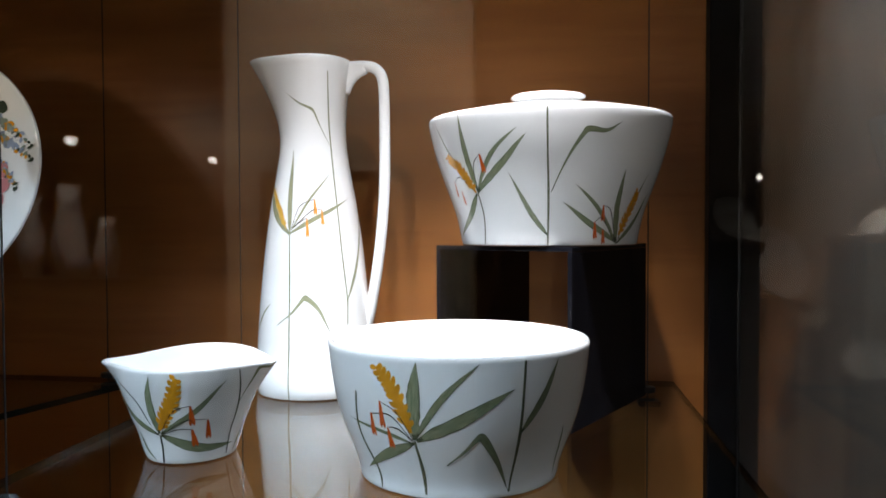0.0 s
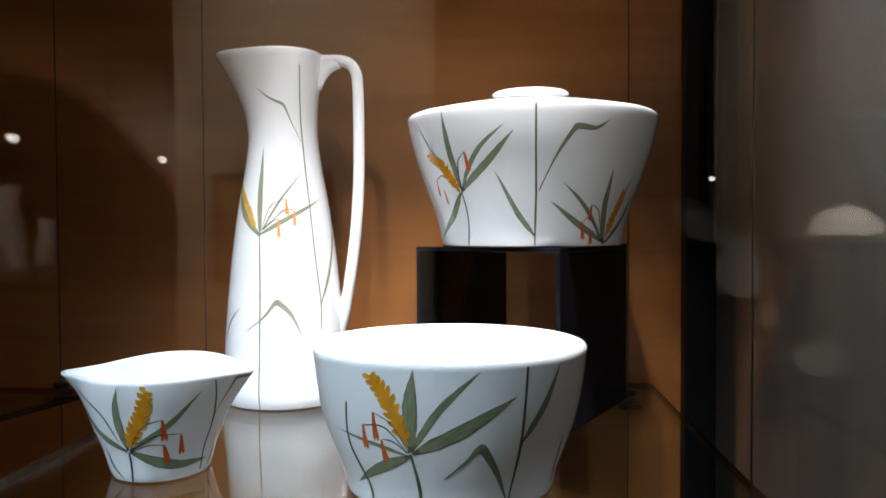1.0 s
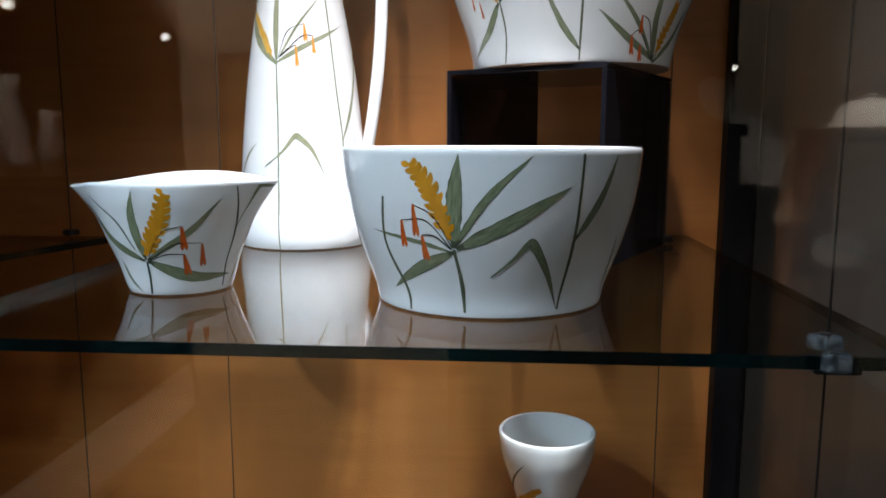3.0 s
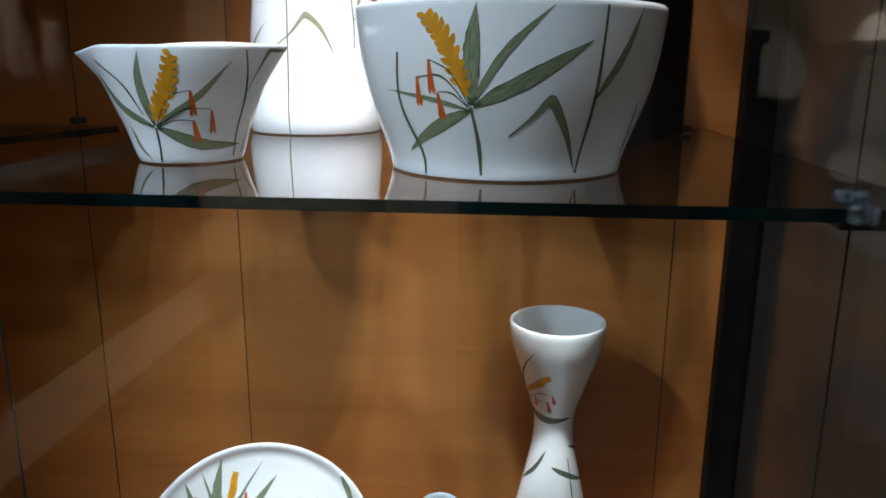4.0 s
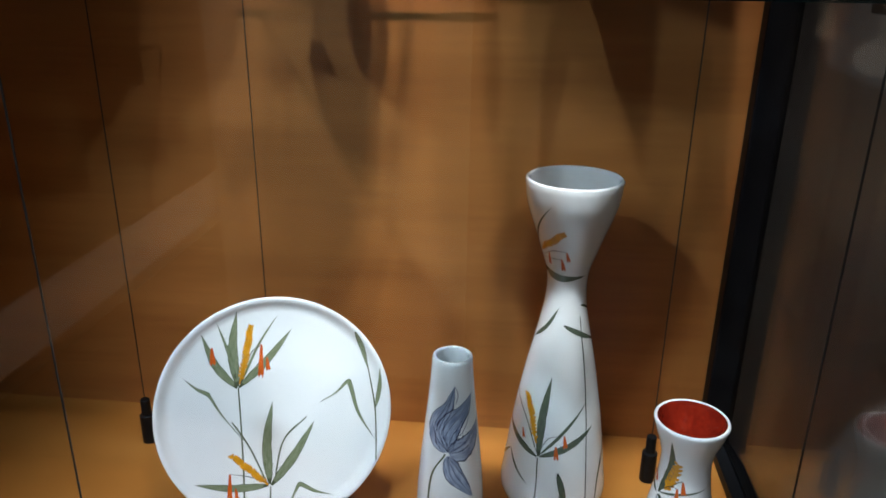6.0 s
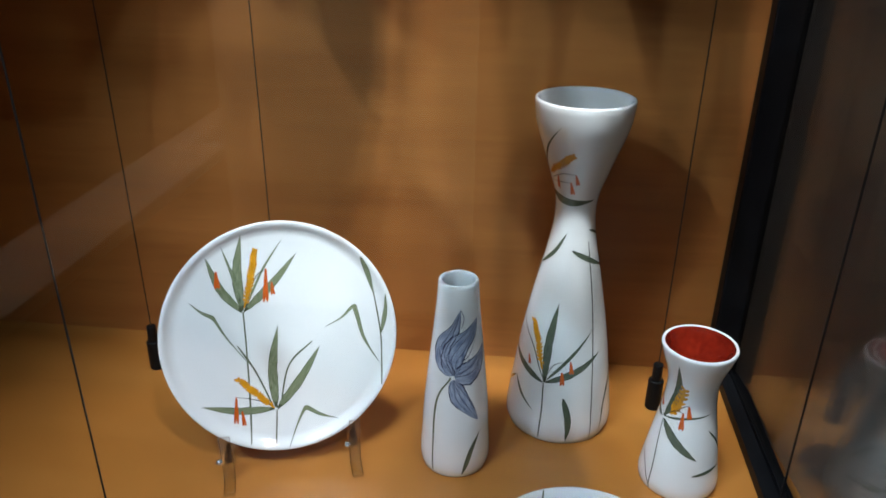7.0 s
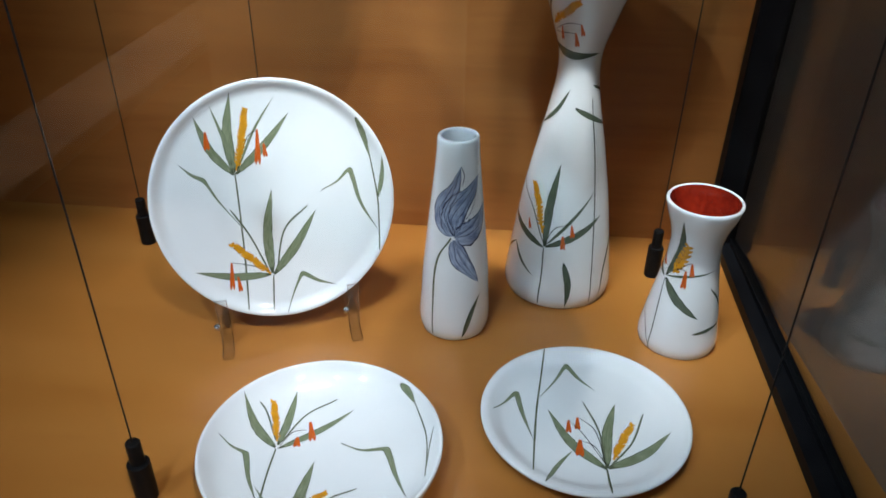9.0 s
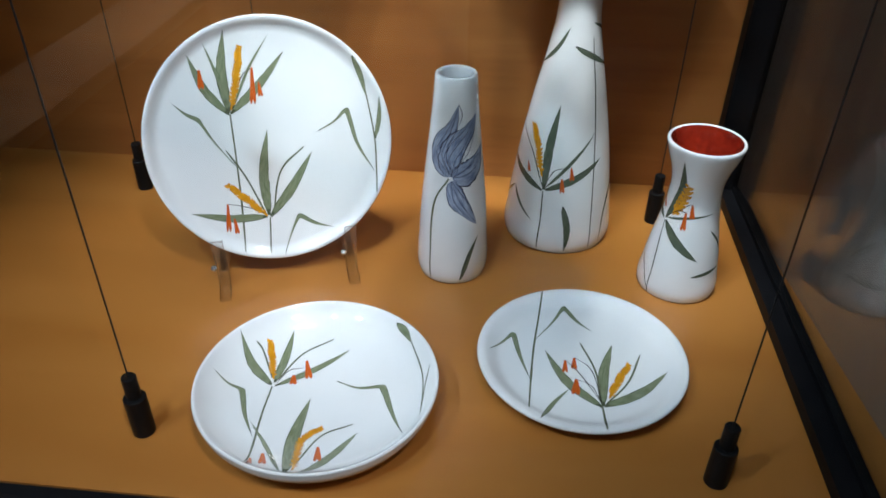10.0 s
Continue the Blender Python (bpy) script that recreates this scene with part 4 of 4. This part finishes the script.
paint(tall, "tall", "stem", 1.4, (173.2, 221.8), (187.6, 191.7), (172.7, 142.3), (177.5, 118.6))
paint(tall, "tall", "leaf", 4.6, (-168.6, 192.5), (-135.8, 209.3), (-110.2, 231.2))
paint(tall, "tall", "leaf", 2.9, (-49.8, 234.5), (-27.9, 230.5), (-3.9, 224.6))

paint(tall, "tall", "stem", 1.4, (-178.3, 339.1), (-175.9, 312.8), (-177.0, 288.0), (-177.3, 273.5))
paint(tall, "tall", "leaf", 2.8, (-177.0, 288.0), (-151.6, 314.3), (-118.4, 343.0))
paint(tall, "tall", "ear", 7.6, (-158.6, 290.9), (-124.0, 304.7), (-102.4, 316.0))
paint(tall, "tall", "bell", 3.8, (-135.2, 290.8), (-138.5, 277.0))
paint(tall, "tall", "bell", 4.2, (-98.9, 294.6), (-93.7, 283.1))
paint(tall, "tall", "bell", 4.6, (-108.5, 286.1), (-104.0, 272.1))
paint(tall, "tall", "tendril", 0.7, (-154.8, 286.0), (-122.3, 294.4), (-98.9, 294.6))
paint(tall, "tall", "tendril", 0.7, (-157.3, 283.8), (-127.9, 285.0), (-108.5, 285.3))
paint(tall, "tall", "leaf", 8.3, (-177.0, 271.7), (-116.1, 263.5), (-43.4, 265.5))

paint(slim, "slim", "petal", 19.5, (-91.7, 118.7), (-118.0, 132.0), (-117.0, 150.0), (-93.0, 166.0), (-78.5, 186.0))
paint(slim, "slim", "petal", 27.0, (-89.4, 117.6), (-62.0, 121.0), (-36.0, 130.0), (-14.0, 145.0))
paint(slim, "slim", "petal", 26.0, (-91.0, 118.5), (-97.0, 134.0), (-82.0, 150.0), (-55.0, 161.0), (-30.1, 175.5))
paint(slim, "slim", "petal", 19.0, (-91.0, 114.8), (-80.0, 96.0), (-62.0, 82.0), (-43.0, 66.4))
paint(slim, "slim", "stem", 2.2, (-96.2, 116.7), (-123.4, 84.3), (-123.5, 5.1), mat=M_STEM)
paint(slim, "slim", "leaf", 5.5, (-72.2, 5.8), (-58.6, 31.9), (-39.7, 53.2), mat=M_STEM)
paint(slim, "slim", "vein", 0.6, (-73.5, 6.0), (-62.0, 29.0), (-48.0, 44.0))
paint(slim, "slim", "vein", 0.6, (-91.7, 119.0), (-126.0, 140.0), (-108.0, 158.0), (-80.0, 182.0))
paint(slim, "slim", "vein", 0.6, (-91.7, 119.0), (-112.0, 138.0), (-98.0, 158.0), (-79.0, 184.0))
paint(slim, "slim", "vein", 0.6, (-91.7, 119.0), (-107.0, 136.0), (-90.0, 152.0), (-62.0, 164.0))
paint(slim, "slim", "vein", 0.6, (-91.0, 119.0), (-96.0, 136.0), (-78.0, 150.0), (-42.0, 168.0))
paint(slim, "slim", "vein", 0.6, (-90.4, 119.3), (-85.0, 134.0), (-66.0, 147.0), (-36.0, 168.0))
paint(slim, "slim", "vein", 0.6, (-89.8, 119.3), (-76.0, 131.0), (-54.0, 143.0), (-34.0, 164.0))
paint(slim, "slim", "vein", 0.6, (-88.4, 118.0), (-60.0, 120.0), (-34.0, 127.0))
paint(slim, "slim", "vein", 0.6, (-88.4, 118.4), (-64.0, 125.0), (-26.0, 138.0))
paint(slim, "slim", "vein", 0.6, (-90.6, 114.0), (-74.9, 93.9), (-44.4, 68.4))
paint(slim, "slim", "vein", 0.6, (-90.1, 114.0), (-68.0, 98.0), (-47.0, 76.0))
paint(slim, "slim", "vein", 0.6, (-91.2, 113.5), (-83.0, 92.0), (-56.0, 74.0))
paint(slim, "slim", "vein", 0.7, (-78.5, 187.0), (-70.0, 177.5), (-76.0, 168.0))

paint(flared, "flared", "stem", 1.3, (-155.7, 79.2), (-146.7, 36.1), (-144.3, 1.5))
paint(flared, "flared", "leaf", 8.4, (-155.4, 81.3), (-136.5, 111.3), (-131.5, 146.4))
paint(flared, "flared", "leaf", 5.2, (-161.0, 79.7), (-188.1, 87.0), (-195.2, 103.2))
paint(flared, "flared", "leaf", 9.0, (-152.3, 79.2), (-114.0, 61.0), (-77.3, 46.2))
paint(flared, "flared", "leaf", 2.6, (-152.8, 82.0), (-102.9, 89.4), (-49.3, 94.0))
paint(flared, "flared", "ear", 10.3, (-141.0, 87.7), (-127.6, 101.9), (-120.6, 120.4))
paint(flared, "flared", "bell", 4.9, (169.8, 100.0), (192.0, 89.0))
paint(flared, "flared", "bell", 4.9, (-104.8, 102.1), (-100.0, 88.7))
paint(flared, "flared", "bell", 5.6, (-114.1, 93.5), (-112.6, 75.8))
paint(flared, "flared", "tendril", 0.8, (-154.0, 82.9), (-131.3, 93.5), (-112.6, 93.7))
paint(flared, "flared", "tendril", 0.8, (-133.6, 90.4), (-117.5, 99.5), (-105.2, 103.0))
paint(flared, "flared", "stem", 1.2, (179.2, 35.6), (199.3, 21.6), (216.9, 4.3))
paint(flared, "flared", "leaf", 2.6, (-55.6, 75.8), (-34.4, 62.8), (-20.0, 48.1))
paint(flared, "flared", "leaf", 3.9, (-83.2, 30.4), (-55.3, 32.7), (-27.3, 34.5))


# ---- clear easel under the upright plate ----
M_ACRYL_CLEAR = clear("polished_acrylic", (0.975, 0.98, 0.98), 0.07)
M_ACRYL_RIM = clear("acrylic_rim", (0.84, 0.86, 0.88), 0.30)
M_STUD = material("shiny_stud", (0.7, 0.7, 0.72), 0.12, 0.9)


def easel():
    e = thing("plate_easel", -0.2800, 0.6310, FLOOR, math.degrees(math.atan2(SIDE.y, SIDE.x)), "clear acrylic easel holding the upright plate", "plate easel")
    for x, y0, in ((-0.0590, -0.012), (0.0660, -0.012)):
        b = bmesh.new()
        w = 0.0052
        # bent strip: front lip, hook rising before the plate, floor run, heel
        line = [(-0.0300, 0.0004), (-0.0300, 0.0036), (-0.0120, 0.0040), (-0.0095, 0.0070), (-0.0090, 0.0300), (-0.0170, 0.0600), (-0.0148, 0.0606), (-0.0058, 0.0310), (-0.0050, 0.0200), (0.0050, 0.0120), (0.0300, 0.0085), (0.0560, 0.0085), (0.0620, 0.0040), (0.0620, 0.0004)]
        lo, hi = [b.verts.new((x - w, y, z)) for y, z in line], [b.verts.new((x + w, y, z)) for y, z in line]
        b.faces.new(hi), b.faces.new(lo[::-1])
        for i in range(len(line)):
            j = (i + 1) % len(line)
            b.faces.new((lo[i], lo[j], hi[j], hi[i])).material_index = 1 if i in (0, 5) else 0
        bmesh.ops.recalc_face_normals(b, faces=b.faces[:])
        part("bent_foot", b, [M_ACRYL_CLEAR, M_ACRYL_RIM], e)
        for q in (-w, w):
            part("polished_edge", tube([(x + q, y, z) for y, z in line[1:7]], 0.00045, 6), M_ACRYL_RIM, e)
        part("stud", lathe([(0, 0), (0.0030, 0), (0.0034, 0.0015), (0.0024, 0.0036), (0.0010, 0.0044), (0, 0.0045)], 20), M_STUD, e, "shiny clear stud", smooth=True).matrix_basis = pose(x - 0.0075, -0.0095, 0.027, 90, 0, 0)
        part("stud_pin", box(x - 0.0105, x - w, -0.0094, -0.0064, 0.0245, 0.0295, 0.0006), M_ACRYL_CLEAR, e)
    part("cross_bar", box(-0.0535, 0.0605, 0.040, 0.046, 0.0050, 0.0084, 0.0008), M_ACRYL_CLEAR, e)
    return e


easel()


# ---- plate of the next bay ----
def floral_plate():
    R = 0.126
    h = smooth_profile([(0, 0.0), (0.05, 0.0), (0.075, 0.0015), (0.088, 0.008), (0.100, 0.0105), (R, 0.0135)])
    ob = thing("plate", 0, 0, 0, 0, "white faience plate painted with roses, on the next shelf", "plate")
    ob.matrix_world = Matrix.Translation((-0.6055, 0.655, 1.417)) @ pose(0, 0, 0, 78, 0, 4)
    mesh, low = plate_mesh(R, h, 0.07)
    part("dish", mesh, M_GLAZE, ob, smooth=True)
    rng = random.Random(4)

    def blot(x, y, r, mat, name):
        b = bmesh.new()
        ring = []
        for k in range(14):
            a = 2 * math.pi * k / 14
            q = r * (0.8 + 0.35 * rng.random())
            px, py = x + q * math.cos(a), y + q * math.sin(a)
            ring.append(b.verts.new((px, py, h(min(math.hypot(px, py), R)) + 0.0006)))
        mid = b.verts.new((x, y, h(min(math.hypot(x, y), R)) + 0.0007))
        for k in range(14):
            b.faces.new((mid, ring[k], ring[(k + 1) % 14]))
        part(name, b, mat, ob)
    for k in range(6):
        blot(0.080 + 0.010 * math.cos(k * 1.05), -0.012 + 0.016 * math.sin(k * 1.05), 0.0085, M_ROSE, "painted_petal")
    blot(0.080, -0.012, 0.006, M_PETAL, "painted_flower_heart")
    for sx, sy, dx, dy in ((0.074, 0.056, 0.0036, -0.0033), (0.076, 0.037, 0.0036, -0.0027), (0.075, 0.018, 0.0026, -0.0036)):
        b = bmesh.new()
        for k in range(34):
            f = k / 33
            x = sx + dx * 12 * f + 0.0022 * math.sin(k * 1.9) - 0.003 * math.sin(math.pi * f)
            y = sy + dy * 9.5 * f + 0.0026 * math.cos(k * 1.3) + 0.004 * math.sin(math.pi * f)
            r = (0.0028 - 0.0016 * f) * (0.7 + 0.6 * rng.random())
            turn, long = rng.random() * 3.1, 1.2 + rng.random()
            ring = []
            for q in range(8):
                a = math.pi * q / 4
                u, v = r * long * math.cos(a), r * math.sin(a)
                px, py = x + u * math.cos(turn) - v * math.sin(turn), y + u * math.sin(turn) + v * math.cos(turn)
                ring.append(b.verts.new((px, py, h(min(math.hypot(px, py), R)) + 0.0005 + 0.000008 * k)))
            b.faces.new(ring).material_index = rng.choice((0, 0, 1, 1, 2, 2, 3)) if f < 0.9 else 3
        part("painted_garland", b, [M_PETAL, M_TEAL, M_EAR, M_STEM_DARK], ob)
    blot(0.081, 0.066, 0.006, M_STEM_DARK, "painted_leaf")
    st = thing("plate_stand", -0.6055, 0.640, SHELF - 0.0018, 4, "clear acrylic stand under the rose plate", "plate stand")
    part("block", box(-0.05, 0.05, -0.012, 0.010, 0.0, 0.082, 0.003), M_PLEXI, st)
    part("lip", box(-0.05, 0.05, -0.020, -0.0125, 0.078, 0.096, 0.002), M_PLEXI, st)
    part("back_rest", box(-0.05, 0.05, 0.0300, 0.0360, 0.0, 0.20, 0.002), M_PLEXI, st)
    return ob


floral_plate()


# ---- lamps ----
M_LENS = bpy.data.materials.new("lamp_lens")
M_LENS.use_nodes = True
M_LENS.node_tree.nodes["Principled BSDF"].inputs["Emission Color"].default_value = (1.0, 0.93, 0.82, 1)
M_LENS.node_tree.nodes["Principled BSDF"].inputs["Emission Strength"].default_value = 14.0


def spotlight(eye, target, label, lit=False, size=0.022, hang=None):
    """A can-shaped spotlight whose mouth looks at target; a rod takes it up to its mount."""
    s = new("spotlight")
    s.empty_display_size = 0.02
    s.matrix_world = look(eye, target)
    tagged(s, label, "spotlight", "museum spotlights")
    part("can", lathe([(size * 0.86, 0.0), (size, 0.0), (size, 0.055), (size * 0.7, 0.068), (0.001, 0.068), (0.001, 0.064), (size * 0.6, 0.060), (size * 0.86, 0.050), (size * 0.86, 0.0)], 28), M_BLACK, s, smooth=False)
    part("lens", lathe([(0, 0.012), (size * 0.82, 0.012), (size * 0.82, 0.016), (0, 0.016)], 28), M_LENS if lit else M_CLAMP, s, "bright lamp lens" if lit else "clear lamp lens")
    if hang:
        up = s.matrix_world.inverted()
        a, c = up @ (Vector(eye) + (Vector(eye) - Vector(target)).normalized() * 0.066), up @ Vector(hang)
        part("rod", tube([a, a.lerp(c, 0.5), c], 0.005, 10), M_BLACK, s)
    return s


for eye, aim, up in [(KEY, KEY_AIM, 2.7495), (LEFT, LEFT_AIM, 2.7495), (HIGH, HIGH_AIM, 2.7495), (FORE, FORE_AIM, 2.7495), (BAY, BAY_AIM, 2.1795), (SIDE_FILL, SIDE_AIM, 2.1795)] + [((x, 0.400, 2.10), (x * 0.9 - 0.03, 0.690, 1.2), 2.1795) for x, w in TOPS] + [(e, a, 2.7495) for e, a, w, c in ROOM]:
    back = (Vector(eye) - Vector(aim)).normalized() * 0.03
    spotlight(Vector(eye) + back, aim, "unseen black can spotlight pointing into the case" if eye[1] > -0.5 else "added black can spotlight lighting a mirrored display", hang=(eye[0], eye[1] - 0.03, up))
for eye, top in (((-1.008, -0.783, 1.552), (-1.06, -0.87, 2.7495)), ((-0.900, -1.236, 1.548), (-0.95, -1.32, 2.7495)), ((0.696, -1.89, 1.525), (0.72, -1.98, 2.7495))):
    spotlight(eye, (-0.2, 0.9, 1.30), "small bright spotlight of the opposite display", True, 0.012, top)


# ---- displays behind the viewer ----
M_FRAME = varied(material("dark_walnut", (0.08, 0.04, 0.02), 0.4), (0.05, 0.025, 0.012), (0.11, 0.06, 0.03), 8, (1, 1, 6))
M_CANVAS = varied(material("ochre_painted_panel", (0.45, 0.2, 0.05), 0.6), (0.62, 0.36, 0.12), (0.30, 0.10, 0.02), 9, detail=3, lo=0.42, hi=0.58)
M_PALE = varied(material("pale_bench_top", (0.6, 0.52, 0.45), 0.5), (0.52, 0.45, 0.38), (0.66, 0.58, 0.50), 4)
structure("partition_wall", box(-0.93, -0.20, -1.48, -1.385, 0.0, 2.75), M_ROOM, "beige plaster partition behind the viewer")
structure("partition_wall_east", box(0.85, 2.55, -2.50, -2.40, 0.0, 2.74), M_ROOM, "beige plaster partition behind the white dome")

pic = thing("framed_picture", -0.650, -1.3845, 1.370, 0, "ochre painted panel in a dark wooden frame", "picture")
part("panel", box(-0.150, 0.150, 0.0005, 0.010, -0.140, 0.140), M_CANVAS, pic)
for x0, x1, z0, z1 in ((-0.168, 0.168, 0.140, 0.156), (-0.168, 0.168, -0.156, -0.140), (-0.168, -0.150, -0.1398, 0.1398), (0.150, 0.168, -0.1398, 0.1398)):
    part("frame_bar", box(x0, x1, 0.0, 0.018, z0, z1, 0.002), M_FRAME, pic)

cabinet = thing("display_cabinet", -2.10, -2.37, 0, 0, "dark walnut museum cabinet holding pale pots", "cabinet")
part("base", box(-0.45, 0.45, -0.20, 0.20, 0.0, 1.15, 0.004), M_FRAME, cabinet)
part("back_board", box(-0.45, 0.45, -0.20, -0.18, 1.1505, 1.95), M_FRAME, cabinet)
part("roof", box(-0.46, 0.46, -0.21, 0.30, 1.9505, 2.00, 0.004), M_FRAME, cabinet)
for x in (-0.45, 0.43):
    part("side_board", box(x, x + 0.02, -0.1795, 0.20, 1.1505, 1.950), M_FRAME, cabinet)
for x, y, w, hh in ((-2.04, -2.28, 0.075, 0.40), (-1.88, -2.30, 0.055, 0.26), (-2.24, -2.30, 0.060, 0.34), (-1.96, -2.22, 0.055, 0.15)):
    v = thing("pot", x, y, 1.1510, 0, "pale faience pot in the opposite cabinet", "pot", "pots of the opposite cabinet")
    part("body", lathe([(0, 0), (w * 0.7, 0), (w * 0.95, hh * 0.3), (w, hh * 0.5), (w * 0.55, hh * 0.8), (w * 0.7, hh), (w * 0.6, hh), (w * 0.45, hh * 0.8), (0, hh * 0.6)], 28), M_GLAZE, v, smooth=True)

bench = thing("bench", -1.13, -1.30, 0, 0, "long pale topped museum bench on dark legs", "bench")
part("seat", box(-0.105, 0.105, -0.92, 0.92, 0.41, 0.45, 0.004), M_PALE, bench)
for y in (-0.80, 0.80):
    part("leg", box(-0.09, 0.09, y - 0.02, y + 0.02, 0.0, 0.4095, 0.003), M_FRAME, bench)


def plinth(x, y, top, w, label, mat):
    p = thing("plinth", x, y, 0, 0, label, "plinth", "plinths behind the viewer")
    part("shaft", box(-w, w, -w, w, 0.0, top - 0.03, 0.004), mat, p)
    part("cap", box(-w - 0.01, w + 0.01, -w - 0.01, w + 0.01, top - 0.0295, top, 0.004), mat, p)


plinth(1.17, -1.98, 1.333, 0.17, "beige plinth carrying the white dome cover", M_ROOM)
dome = thing("dome_cover", 1.17, -1.98, 1.3335, 0, "white faience dome cover with a small knob", "dish cover")
part("dome", lathe([(0, 0.0), (0.135, 0.0), (0.138, 0.004), (0.122, 0.010), (0.118, 0.035), (0.100, 0.066), (0.070, 0.088), (0.035, 0.099), (0.010, 0.102), (0, 0.102)], 48), M_GLAZE, dome, smooth=True)
part("knob", lathe([(0, 0.1022), (0.008, 0.1022), (0.011, 0.108), (0.009, 0.115), (0, 0.117)], 24), M_GLAZE, dome, smooth=True)
for x, y, z, tilt, turn, r in ((0.43, -1.13, 1.33, 62, -25, 0.055), (0.90, -1.52, 0.935, 40, 30, 0.070), (0.62, -1.45, 1.17, 66, -30, 0.105)):
    plinth(x, y, z, 0.05, "slim dark brown plinth carrying a pale dish", M_ROOM_DARK)
    d = thing("dish", 0, 0, 0, 0, "pale glazed dish leaning on a slim plinth", "dish", "dishes behind the viewer")
    d.matrix_world = Matrix.Translation((x, y, z + r * math.sin(radians(tilt)) * 0.92 + 0.004)) @ pose(0, 0, 0, -tilt, 0, turn)
    mesh, low = plate_mesh(r, smooth_profile([(0, 0), (r * 0.5, 0.001), (r * 0.8, 0.006), (r, 0.016)]), r * 0.5)
    part("dish_body", mesh, M_GLAZE, d, smooth=True)
